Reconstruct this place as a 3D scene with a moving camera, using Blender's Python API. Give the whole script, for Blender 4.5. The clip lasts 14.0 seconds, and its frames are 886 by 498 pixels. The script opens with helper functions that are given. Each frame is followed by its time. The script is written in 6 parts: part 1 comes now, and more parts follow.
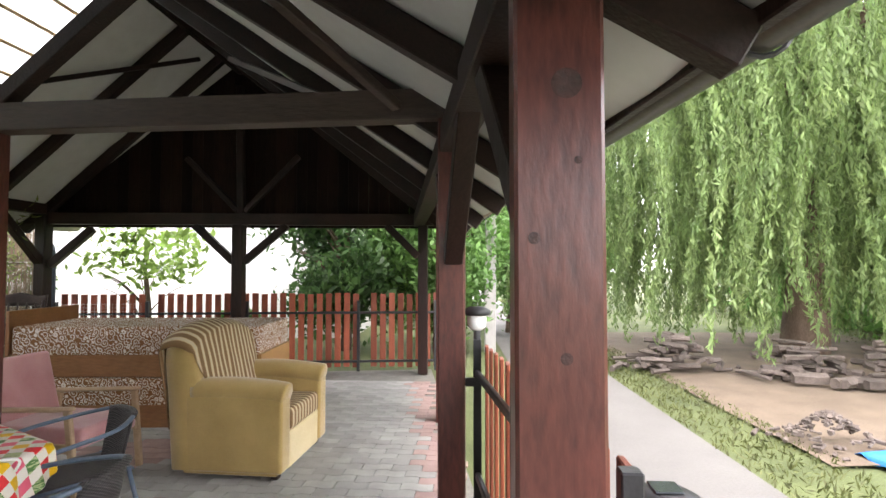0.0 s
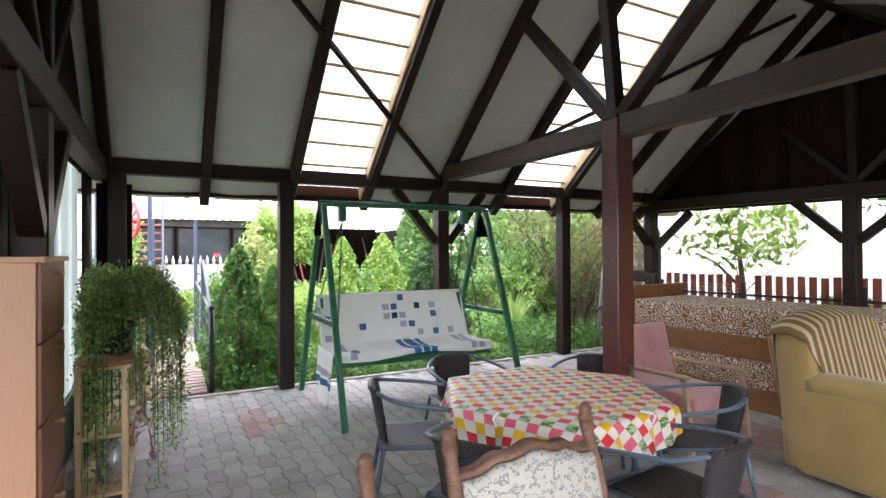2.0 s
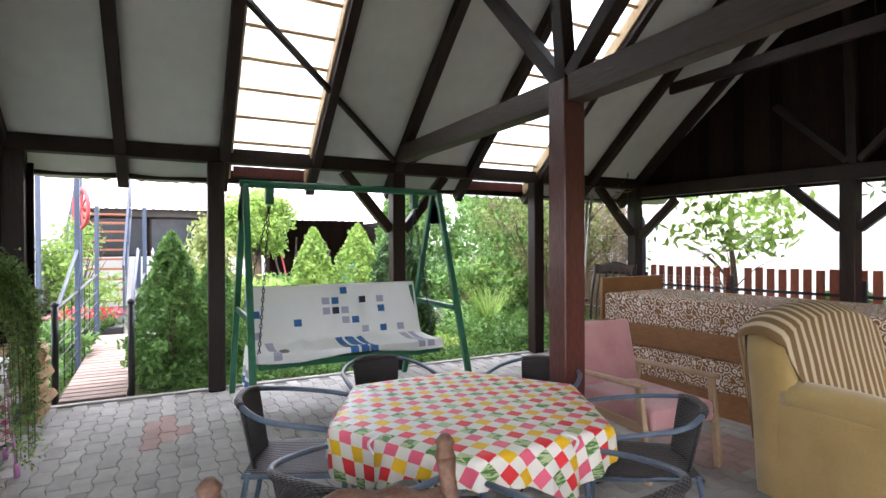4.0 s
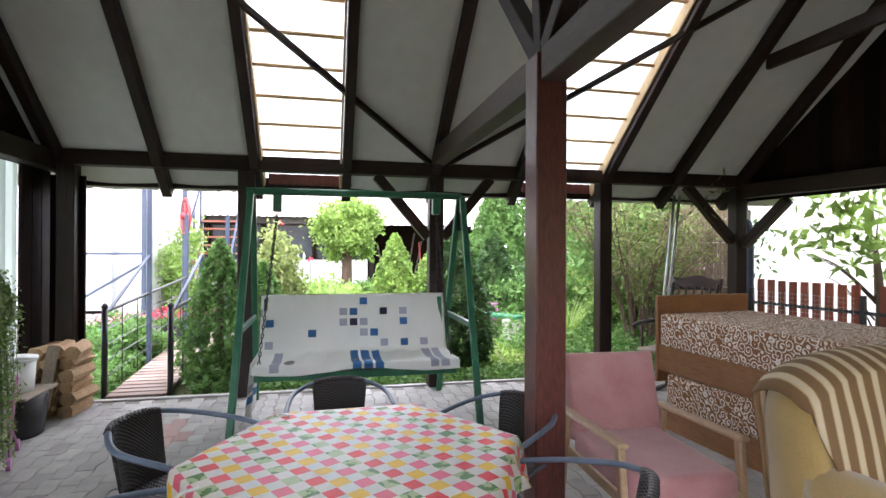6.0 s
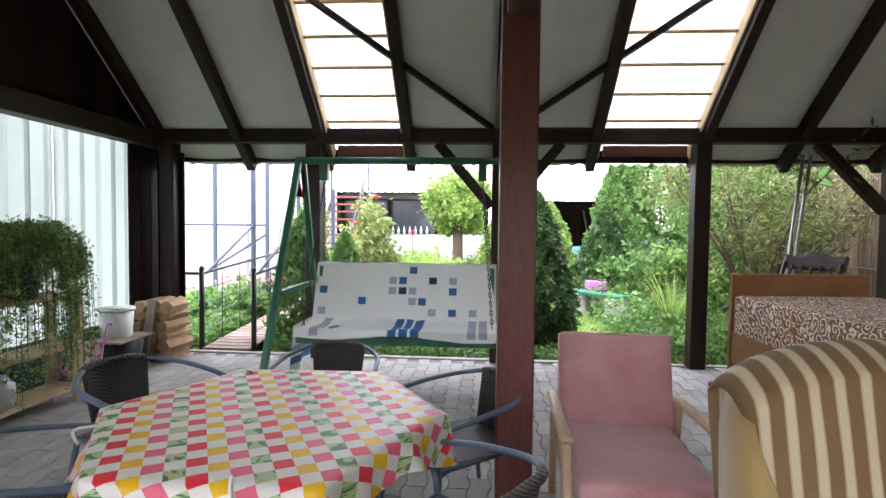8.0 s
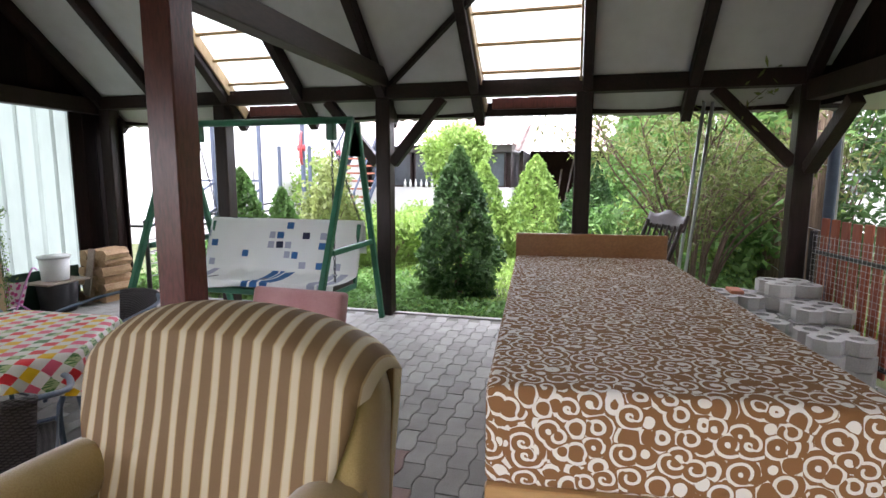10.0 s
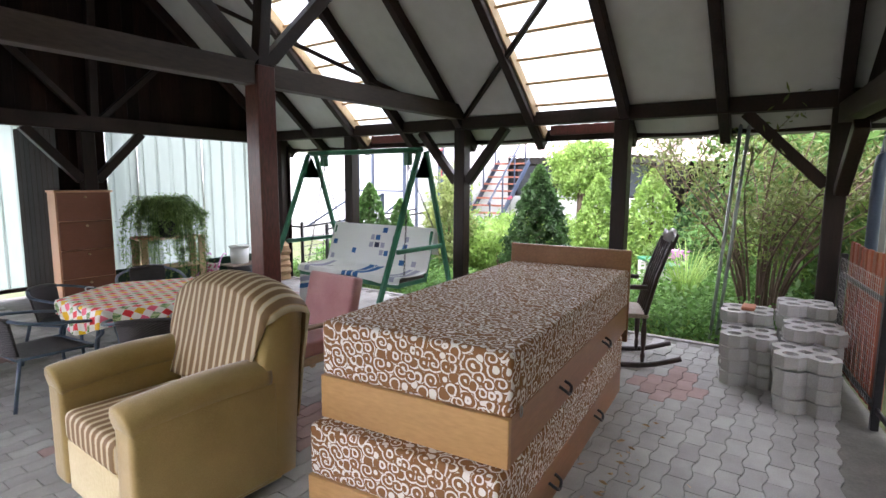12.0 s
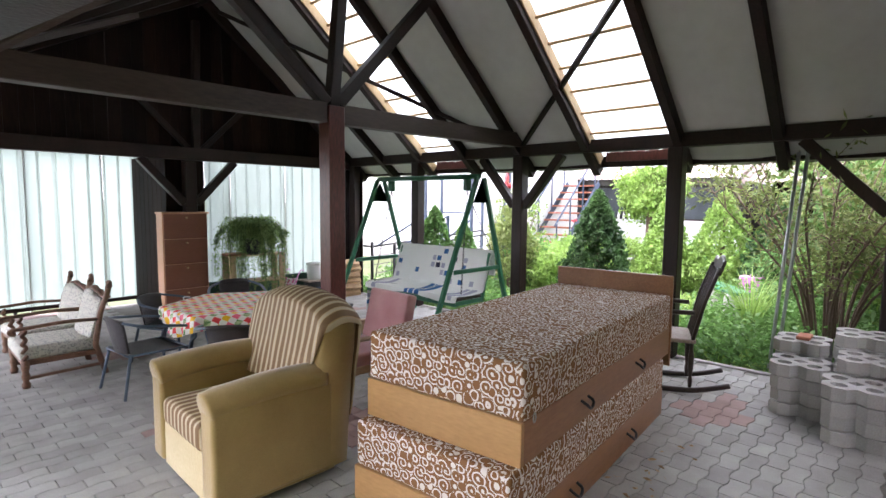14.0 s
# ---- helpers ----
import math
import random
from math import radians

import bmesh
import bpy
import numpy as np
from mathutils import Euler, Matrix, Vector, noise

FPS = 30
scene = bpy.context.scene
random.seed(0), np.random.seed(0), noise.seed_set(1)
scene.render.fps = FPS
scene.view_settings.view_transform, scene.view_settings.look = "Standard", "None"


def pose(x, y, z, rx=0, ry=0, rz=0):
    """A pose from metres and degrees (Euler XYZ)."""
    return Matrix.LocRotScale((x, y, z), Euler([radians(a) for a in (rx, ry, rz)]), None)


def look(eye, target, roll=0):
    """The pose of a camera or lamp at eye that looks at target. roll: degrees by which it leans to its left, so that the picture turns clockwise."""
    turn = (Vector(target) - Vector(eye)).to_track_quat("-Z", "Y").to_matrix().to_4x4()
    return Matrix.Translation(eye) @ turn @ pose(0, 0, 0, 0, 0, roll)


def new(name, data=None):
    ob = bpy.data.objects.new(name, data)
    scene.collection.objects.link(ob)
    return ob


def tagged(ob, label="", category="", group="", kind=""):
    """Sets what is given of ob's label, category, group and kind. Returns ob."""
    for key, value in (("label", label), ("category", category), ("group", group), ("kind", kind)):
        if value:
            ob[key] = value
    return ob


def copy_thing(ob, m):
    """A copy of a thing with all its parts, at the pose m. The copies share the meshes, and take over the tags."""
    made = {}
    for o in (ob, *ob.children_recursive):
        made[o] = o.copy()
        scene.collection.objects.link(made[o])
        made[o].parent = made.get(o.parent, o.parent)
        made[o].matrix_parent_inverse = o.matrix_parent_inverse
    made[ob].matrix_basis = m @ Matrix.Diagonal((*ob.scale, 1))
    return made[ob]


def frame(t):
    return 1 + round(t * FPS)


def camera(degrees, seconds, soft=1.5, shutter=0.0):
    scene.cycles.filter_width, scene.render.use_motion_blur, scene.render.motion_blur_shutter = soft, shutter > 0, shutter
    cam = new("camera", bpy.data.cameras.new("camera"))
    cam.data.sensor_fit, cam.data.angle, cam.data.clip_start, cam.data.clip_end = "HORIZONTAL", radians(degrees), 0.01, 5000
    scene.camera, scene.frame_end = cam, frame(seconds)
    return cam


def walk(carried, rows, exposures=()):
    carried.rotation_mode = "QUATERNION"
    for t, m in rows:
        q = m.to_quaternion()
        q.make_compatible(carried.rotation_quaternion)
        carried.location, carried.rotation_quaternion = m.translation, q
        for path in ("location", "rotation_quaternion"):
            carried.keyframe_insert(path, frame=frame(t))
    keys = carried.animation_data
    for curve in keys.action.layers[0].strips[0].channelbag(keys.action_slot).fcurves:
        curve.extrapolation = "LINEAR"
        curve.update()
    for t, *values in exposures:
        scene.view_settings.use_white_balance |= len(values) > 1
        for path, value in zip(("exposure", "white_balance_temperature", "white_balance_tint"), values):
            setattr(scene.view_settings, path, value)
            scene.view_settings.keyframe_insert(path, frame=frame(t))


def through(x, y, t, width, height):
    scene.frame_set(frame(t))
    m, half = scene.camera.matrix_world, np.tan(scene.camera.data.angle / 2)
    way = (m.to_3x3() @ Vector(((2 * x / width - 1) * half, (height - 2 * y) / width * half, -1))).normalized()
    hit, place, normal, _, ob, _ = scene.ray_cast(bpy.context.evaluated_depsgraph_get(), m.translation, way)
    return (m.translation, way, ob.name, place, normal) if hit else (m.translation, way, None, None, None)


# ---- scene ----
cam = camera(80.0, 14.0)
PATH = [
    (0, (0.348, 1.25, 1.439), (0.205, 3.243, 1.518), 0.0),
    (0.5, (0.286, 1.403, 1.452), (-0.483, 3.248, 1.507), -0.8),
    (1, (0.342, 1.263, 1.456), (-0.895, 2.834, 1.481), -0.4),
    (1.5, (0.231, 1.276, 1.449), (-1.336, 2.518, 1.464), -0.4),
    (2, (0.213, 1.243, 1.445), (-1.555, 2.179, 1.455), -0.3),
    (2.5, (0.222, 1.228, 1.431), (-1.647, 1.938, 1.438), -0.1),
    (3, (0.205, 1.387, 1.428), (-1.694, 2.015, 1.416), 0.0),
    (3.5, (0.04, 1.693, 1.434), (-1.843, 2.367, 1.403), 0.0),
    (4, (-0.041, 2.006, 1.381), (-1.817, 2.924, 1.37), -0.2),
    (6.5, (-0.126, 3.255, 1.429), (-2.107, 3.533, 1.419), 0.5),
    (7, (-0.127, 3.295, 1.4), (-2.121, 3.436, 1.362), 0.7),
    (7.5, (-0.217, 3.642, 1.359), (-2.216, 3.611, 1.299), 0.8),
    (8, (-0.257, 4.11, 1.351), (-2.25, 3.965, 1.269), 0.7),
    (8.5, (-0.304, 4.695, 1.34), (-2.282, 4.433, 1.2), 0.7),
    (9, (-0.366, 5.375, 1.364), (-2.32, 5.008, 1.152), 0.2),
    (10.2, (-0.46, 6.38, 1.44), (-2.36, 5.87, 1.17), 0.3),
    (11.3, (-0.11, 7.45, 1.515), (-1.965, 6.767, 1.205), 0.3),
    (11.5, (-0.085, 7.627, 1.516), (-1.881, 6.792, 1.235), 0.1),
    (12, (-0.045, 7.842, 1.557), (-1.674, 6.71, 1.306), 0.4),
    (12.5, (0.006, 8.024, 1.58), (-1.568, 6.809, 1.364), 0.5),
    (13, (0.031, 8.141, 1.604), (-1.524, 6.898, 1.409), 0.5),
    (13.5, (0.034, 8.195, 1.605), (-1.49, 6.912, 1.421), 0.5),
    (14, (0.09, 8.209, 1.615), (-1.367, 6.852, 1.435), 0.6),
]
walk(cam, [(t, look(eye, target, roll)) for t, eye, target, roll in PATH], [(0.0, 3.0, 6750, 19), (1.5, 3.13, 6400, 22), (4.0, 3.1, 6350, 23), (9.0, 3.02, 6300, 24), (14.0, 3.13, 6250, 25)])

# ---- light: bright overcast sky ----
world = bpy.data.worlds.new("overcast")
scene.world = world
world.use_nodes = True
wn, wl = world.node_tree.nodes, world.node_tree.links
sky = wn.new("ShaderNodeTexSky")
sky.sky_type, sky.sun_disc = "NISHITA", False
sky.sun_elevation, sky.sun_rotation = radians(50), radians(140)
haze = wn.new("ShaderNodeMix")
haze.data_type = "RGBA"
haze.inputs[0].default_value = 0.85
haze.inputs[7].default_value = (10.0, 10.4, 10.8, 1)
wl.new(sky.outputs[0], haze.inputs[6])
wl.new(haze.outputs[2], wn["Background"].inputs[0])
wn["Background"].inputs[1].default_value = 0.11
sun_data = bpy.data.lights.new("sun", "SUN")
sun_data.energy, sun_data.angle, sun_data.color = 0.6, radians(25), (1.0, 0.97, 0.92)
sun = new("sun", sun_data)
sun.matrix_world = look((0, 0, 20), (-6.0, 8.0, 0))


# ---- materials ----
def mat(name, c1, c2, rough=0.6, scale=6.0, bump=0.15, metal=0.0, stretch=(1, 1, 1), rnd=0.0, fine=60.0, spec=0.5):
    m = bpy.data.materials.new(name)
    m.use_nodes = True
    n, l = m.node_tree.nodes, m.node_tree.links
    b = n["Principled BSDF"]
    tc, mp = n.new("ShaderNodeTexCoord"), n.new("ShaderNodeMapping")
    mp.inputs["Scale"].default_value = stretch
    l.new(tc.outputs["Object"], mp.inputs[0])
    big, small = n.new("ShaderNodeTexNoise"), n.new("ShaderNodeTexNoise")
    big.inputs["Scale"].default_value, big.inputs["Detail"].default_value = scale, 6
    small.inputs["Scale"].default_value, small.inputs["Detail"].default_value = fine, 4
    l.new(mp.outputs[0], big.inputs[0])
    l.new(mp.outputs[0], small.inputs[0])
    mix = n.new("ShaderNodeMix")
    mix.data_type = "FLOAT"
    mix.inputs[0].default_value = 0.4
    l.new(big.outputs[0], mix.inputs[2])
    l.new(small.outputs[0], mix.inputs[3])
    ramp = n.new("ShaderNodeValToRGB")
    ramp.color_ramp.elements[0].position, ramp.color_ramp.elements[1].position = 0.32, 0.68
    ramp.color_ramp.elements[0].color, ramp.color_ramp.elements[1].color = (*c1, 1), (*c2, 1)
    l.new(mix.outputs[0], ramp.inputs[0])
    out = ramp.outputs[0]
    if rnd:
        oi, hsv, mr = n.new("ShaderNodeObjectInfo"), n.new("ShaderNodeHueSaturation"), n.new("ShaderNodeMapRange")
        gi, add, frac = n.new("ShaderNodeNewGeometry"), n.new("ShaderNodeMath"), n.new("ShaderNodeMath")
        frac.operation = "FRACT"
        l.new(oi.outputs["Random"], add.inputs[0])
        l.new(gi.outputs["Random Per Island"], add.inputs[1])
        l.new(add.outputs[0], frac.inputs[0])
        mr.inputs[3].default_value, mr.inputs[4].default_value = 1 - rnd, 1 + rnd
        l.new(frac.outputs[0], mr.inputs[0])
        l.new(mr.outputs[0], hsv.inputs["Value"])
        l.new(out, hsv.inputs["Color"])
        out = hsv.outputs[0]
    l.new(out, b.inputs["Base Color"])
    b.inputs["Roughness"].default_value, b.inputs["Metallic"].default_value = rough, metal
    b.inputs["Specular IOR Level"].default_value = spec
    if bump:
        bp = n.new("ShaderNodeBump")
        bp.inputs["Strength"].default_value, bp.inputs["Distance"].default_value = bump, 0.01
        l.new(small.outputs[0], bp.inputs["Height"])
        l.new(bp.outputs[0], b.inputs["Normal"])
    return m


def node_math(m, op, a, b=None):
    """One Math node in m; a and b are sockets or numbers."""
    nd = m.node_tree.nodes.new("ShaderNodeMath")
    nd.operation = op
    for i, v in enumerate((a, b)):
        if v is None:
            continue
        if isinstance(v, (int, float)):
            nd.inputs[i].default_value = v
        else:
            m.node_tree.links.new(v, nd.inputs[i])
    return nd.outputs[0]


def mix_colour(m, fac, a, b):
    nd = m.node_tree.nodes.new("ShaderNodeMix")
    nd.data_type = "RGBA"
    l = m.node_tree.links
    for i, v in ((0, fac), (6, a), (7, b)):
        if isinstance(v, (int, float)):
            nd.inputs[i].default_value = v
        elif isinstance(v, tuple):
            nd.inputs[i].default_value = (*v, 1)
        else:
            l.new(v, nd.inputs[i])
    return nd.outputs[2]


def coords(m, scale, turn=0.0):
    n, l = m.node_tree.nodes, m.node_tree.links
    tc, mp, sp = n.new("ShaderNodeTexCoord"), n.new("ShaderNodeMapping"), n.new("ShaderNodeSeparateXYZ")
    mp.inputs["Scale"].default_value = scale
    mp.inputs["Rotation"].default_value = (0, 0, radians(turn))
    l.new(tc.outputs["Object"], mp.inputs[0])
    l.new(mp.outputs[0], sp.inputs[0])
    return mp.outputs[0], sp.outputs[0], sp.outputs[1], sp.outputs[2]


def base_link(m, socket):
    m.node_tree.links.new(socket, m.node_tree.nodes["Principled BSDF"].inputs["Base Color"])


DARK = mat("dark_stained_timber", (0.007, 0.004, 0.0035), (0.032, 0.014, 0.011), 0.45, 3, 0.25, stretch=(1, 1, 0.12), rnd=0.25, spec=0.3)
BEAM = mat("dark_stained_beam", (0.006, 0.0035, 0.003), (0.032, 0.014, 0.01), 0.55, 3, 0.3, stretch=(1, 1, 1), rnd=0.2, spec=0.3)
RED_POST = mat("reddish_varnished_timber", (0.04, 0.013, 0.011), (0.19, 0.055, 0.042), 0.3, 2.5, 0.15, stretch=(1, 1, 0.25))
GREY_BEAM = mat("weathered_brown_beam", (0.02, 0.012, 0.009), (0.07, 0.045, 0.034), 0.6, 3, 0.3, stretch=(0.2, 1, 1))
BOARD = mat("dark_gable_board", (0.005, 0.003, 0.003), (0.024, 0.011, 0.008), 0.7, 3, 0.3, stretch=(1, 1, 0.1), rnd=0.4, spec=0.12)
PALE_WOOD = mat("pale_raw_wood", (0.42, 0.27, 0.14), (0.6, 0.43, 0.25), 0.65, 4, 0.2, stretch=(1, 1, 0.2), rnd=0.15)
BATTEN = mat("yellow_batten_wood", (0.4, 0.24, 0.1), (0.55, 0.36, 0.17), 0.7, 4, 0.1)
FENCE_RED = mat("orange_brown_painted_board", (0.2, 0.045, 0.022), (0.34, 0.085, 0.04), 0.55, 3, 0.2, stretch=(1, 1, 0.15), rnd=0.2)
IRON = mat("black_painted_iron", (0.012, 0.012, 0.014), (0.03, 0.03, 0.034), 0.4, 10, 0.15)
GUTTER = mat("grey_brown_gutter_metal", (0.05, 0.045, 0.04), (0.09, 0.085, 0.075), 0.35, 5, 0.05, metal=0.3)
BLUE_STEEL = mat("dark_blue_painted_steel", (0.03, 0.045, 0.075), (0.05, 0.07, 0.11), 0.45, 6, 0.1)
GREEN_STEEL = mat("green_painted_steel", (0.01, 0.1, 0.05), (0.025, 0.17, 0.09), 0.38, 8, 0.15)
CHAIR_STEEL = mat("grey_blue_painted_tube", (0.07, 0.1, 0.145), (0.11, 0.15, 0.2), 0.35, 12, 0.05)
ZINC = mat("galvanised_tube", (0.4, 0.42, 0.43), (0.6, 0.62, 0.63), 0.4, 12, 0.1, metal=0.7)
PAVER = mat("grey_concrete_paver", (0.235, 0.228, 0.208), (0.36, 0.35, 0.325), 0.85, 5, 0.35, rnd=0.14, fine=150)
PAVER_RED = mat("faded_red_concrete_paver", (0.25, 0.165, 0.145), (0.36, 0.245, 0.22), 0.85, 5, 0.35, rnd=0.14, fine=150)
SAND = mat("sandy_joint", (0.12, 0.115, 0.1), (0.2, 0.19, 0.16), 0.95, 8, 0.4)
CONCRETE = mat("concrete", (0.3, 0.29, 0.27), (0.44, 0.43, 0.4), 0.9, 3, 0.4, rnd=0.1, fine=120)
ROAD = mat("pale_concrete_road", (0.095, 0.09, 0.082), (0.135, 0.128, 0.117), 0.9, 1.2, 0.3)
DUST = mat("dry_chip_ground", (0.085, 0.062, 0.042), (0.16, 0.12, 0.082), 0.95, 2, 0.6)
GRASS = mat("lawn_soil", (0.045, 0.06, 0.02), (0.11, 0.13, 0.045), 0.95, 1.5, 0.6)
WHITE_WALL = mat("white_render", (0.5, 0.5, 0.475), (0.64, 0.64, 0.62), 0.9, 1.2, 0.2)
ROOF_TILE = mat("weathered_corrugated_tile", (0.3, 0.23, 0.2), (0.5, 0.42, 0.38), 0.85, 3, 0.3, rnd=0.15)
DARK_WINDOW = mat("dark_window_glass", (0.03, 0.035, 0.04), (0.07, 0.08, 0.09), 0.12, 2, 0.0)
STEP_RED = mat("red_brown_step_wood", (0.28, 0.09, 0.05), (0.4, 0.15, 0.09), 0.6, 3, 0.2)
DECK = mat("worn_deck_board", (0.2, 0.14, 0.11), (0.34, 0.26, 0.22), 0.8, 4, 0.3, stretch=(1, 0.2, 1), rnd=0.2)
BIRCH = mat("light_laminate_wood", (0.5, 0.25, 0.14), (0.6, 0.33, 0.2), 0.45, 2, 0.08, stretch=(3, 3, 0.15))
DRAWER = mat("red_brown_laminate", (0.2, 0.07, 0.035), (0.26, 0.1, 0.055), 0.4, 2, 0.06, stretch=(0.3, 1, 1))
BED_WOOD = mat("varnished_walnut_panel", (0.2, 0.085, 0.03), (0.36, 0.17, 0.07), 0.35, 2.2, 0.06, stretch=(0.25, 1, 1.2))
BED_WOOD_Y = mat("varnished_oak_panel", (0.36, 0.19, 0.07), (0.52, 0.3, 0.12), 0.35, 2.2, 0.06, stretch=(1, 0.3, 1.2))
VELVET = mat("ochre_velvet", (0.26, 0.165, 0.04), (0.42, 0.29, 0.1), 0.75, 3, 0.2, fine=220)
VELVET.node_tree.nodes["Principled BSDF"].inputs["Sheen Weight"].default_value = 0.5
PINK = mat("faded_pink_velvet", (0.42, 0.17, 0.17), (0.6, 0.34, 0.33), 0.85, 4, 0.25, fine=200)
PINK.node_tree.nodes["Principled BSDF"].inputs["Sheen Weight"].default_value = 0.4
ARM_WOOD = mat("worn_beech_wood", (0.36, 0.23, 0.13), (0.52, 0.37, 0.23), 0.5, 4, 0.1, stretch=(0.3, 1, 1))
CARVED = mat("weathered_carved_oak", (0.09, 0.04, 0.022), (0.24, 0.13, 0.08), 0.6, 6, 0.35)
ROCKER = mat("black_brown_turned_wood", (0.02, 0.014, 0.012), (0.06, 0.035, 0.028), 0.35, 6, 0.1)
SEAT_WOOD = mat("worn_plank_seat", (0.2, 0.15, 0.11), (0.38, 0.31, 0.25), 0.7, 5, 0.2)
LOG = mat("split_firewood", (0.3, 0.17, 0.08), (0.56, 0.39, 0.22), 0.85, 6, 0.6, rnd=0.2)
BARK = mat("brown_bark", (0.07, 0.045, 0.03), (0.17, 0.12, 0.085), 0.95, 8, 0.8, stretch=(1, 1, 0.3))
GREY_WOOD = mat("grey_weathered_firewood", (0.05, 0.038, 0.03), (0.15, 0.12, 0.1), 0.9, 6, 0.5, rnd=0.25)
TERRACOTTA = mat("terracotta", (0.35, 0.13, 0.07), (0.46, 0.2, 0.12), 0.8, 6, 0.2)
BLACK_PLASTIC = mat("black_plastic", (0.015, 0.015, 0.016), (0.03, 0.03, 0.032), 0.5, 6, 0.05)
WHITE_PLASTIC = mat("translucent_white_plastic", (0.7, 0.71, 0.69), (0.8, 0.81, 0.79), 0.4, 4, 0.02)
GREEN_BOARD = mat("dark_green_painted_board", (0.01, 0.045, 0.025), (0.02, 0.075, 0.045), 0.5, 4, 0.1)
PURPLE = mat("purple_pink_plastic", (0.45, 0.16, 0.38), (0.55, 0.24, 0.48), 0.4, 6, 0.02)
WHEEL_RED = mat("red_painted_wood", (0.32, 0.03, 0.035), (0.45, 0.06, 0.06), 0.55, 6, 0.1)
BLUE_BARREL = mat("blue_plastic", (0.02, 0.16, 0.5), (0.04, 0.24, 0.62), 0.4, 4, 0.02)
PETAL = mat("red_petals", (0.55, 0.02, 0.04), (0.75, 0.12, 0.2), 0.7, 4, 0.0, rnd=0.3)
REED = mat("reed_screen", (0.1, 0.07, 0.045), (0.22, 0.16, 0.11), 0.9, 8, 0.3, stretch=(1, 1, 0.2), rnd=0.3)
LINING = mat("white_roof_membrane", (0.5, 0.505, 0.485), (0.6, 0.605, 0.585), 0.8, 1.3, 0.35, fine=7)
FOIL = mat("white_edge_strip", (0.6, 0.6, 0.58), (0.75, 0.75, 0.73), 0.6, 3, 0.1)


def leaf_mat(name, c1, c2, through=0.45):
    m = mat(name, c1, c2, 0.6, 1.2, 0.0, rnd=0.35, fine=5)
    n, l = m.node_tree.nodes, m.node_tree.links
    b, out = n["Principled BSDF"], n["Material Output"]
    tr, mx = n.new("ShaderNodeBsdfTranslucent"), n.new("ShaderNodeMixShader")
    l.new(b.inputs["Base Color"].links[0].from_socket, tr.inputs[0])
    mx.inputs[0].default_value = through
    l.new(b.outputs[0], mx.inputs[1])
    l.new(tr.outputs[0], mx.inputs[2])
    l.new(mx.outputs[0], out.inputs[0])
    return m


LEAF_DARK = leaf_mat("dark_green_leaf", (0.03, 0.08, 0.025), (0.085, 0.17, 0.045))
LEAF_MID = leaf_mat("mid_green_leaf", (0.075, 0.175, 0.04), (0.165, 0.31, 0.08))
LEAF_LIGHT = leaf_mat("light_green_leaf", (0.17, 0.3, 0.06), (0.31, 0.45, 0.11))
LEAF_WILLOW = leaf_mat("willow_leaf", (0.1, 0.175, 0.05), (0.24, 0.32, 0.12))
LEAF_OLIVE = leaf_mat("olive_shrub_leaf", (0.16, 0.22, 0.06), (0.32, 0.37, 0.13))
LEAF_VERGE = leaf_mat("dry_verge_grass_blade", (0.07, 0.085, 0.025), (0.15, 0.16, 0.06))
LEAF_SHRUB = leaf_mat("sparse_shrub_leaf", (0.1, 0.14, 0.035), (0.22, 0.26, 0.08))
LEAF_FERN = leaf_mat("asparagus_fern_leaf", (0.13, 0.22, 0.06), (0.27, 0.38, 0.13))


def sheet_mat(name, clear, tint):
    """Translucent corrugated plastic: part see-through, the rest scatters daylight."""
    m = mat(name, tuple(c * 0.85 for c in tint), tint, 0.35, 1.2, 0.0, stretch=(1, 1, 0.3), fine=14)
    n, l = m.node_tree.nodes, m.node_tree.links
    b = n["Principled BSDF"]
    tr, tp, m1, m2 = (n.new(k) for k in ("ShaderNodeBsdfTranslucent", "ShaderNodeBsdfTransparent", "ShaderNodeMixShader", "ShaderNodeMixShader"))
    l.new(b.inputs["Base Color"].links[0].from_socket, tr.inputs[0])
    m1.inputs[0].default_value, m2.inputs[0].default_value = 0.85, clear
    l.new(b.outputs[0], m1.inputs[1])
    l.new(tr.outputs[0], m1.inputs[2])
    l.new(m1.outputs[0], m2.inputs[1])
    l.new(tp.outputs[0], m2.inputs[2])
    l.new(m2.outputs[0], n["Material Output"].inputs[0])
    return m


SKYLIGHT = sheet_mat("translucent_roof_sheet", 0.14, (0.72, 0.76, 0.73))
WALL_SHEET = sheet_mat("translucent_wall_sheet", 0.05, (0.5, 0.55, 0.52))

# chequered oilcloth: white squares, the others red, yellow, pink and green
CLOTH = mat("chequered_oilcloth", (0.76, 0.75, 0.7), (0.82, 0.81, 0.77), 0.45, 5, 0.05, spec=0.3)
_, cx, cy, cz = coords(CLOTH, (16.5, 16.5, 16.5), -29)
out = node_math(CLOTH, "SQRT", node_math(CLOTH, "ADD", node_math(CLOTH, "MULTIPLY", cx, cx), node_math(CLOTH, "MULTIPLY", cy, cy)))
hang = node_math(CLOTH, "MAXIMUM", node_math(CLOTH, "SUBTRACT", 0.609 * 16.5, cz), 0.0)
grow = node_math(CLOTH, "ADD", node_math(CLOTH, "DIVIDE", hang, node_math(CLOTH, "MAXIMUM", out, 0.5)), 1.0)
cx, cy = node_math(CLOTH, "MULTIPLY", cx, grow), node_math(CLOTH, "MULTIPLY", cy, grow)
fx, fy = node_math(CLOTH, "FLOOR", cx), node_math(CLOTH, "FLOOR", cy)
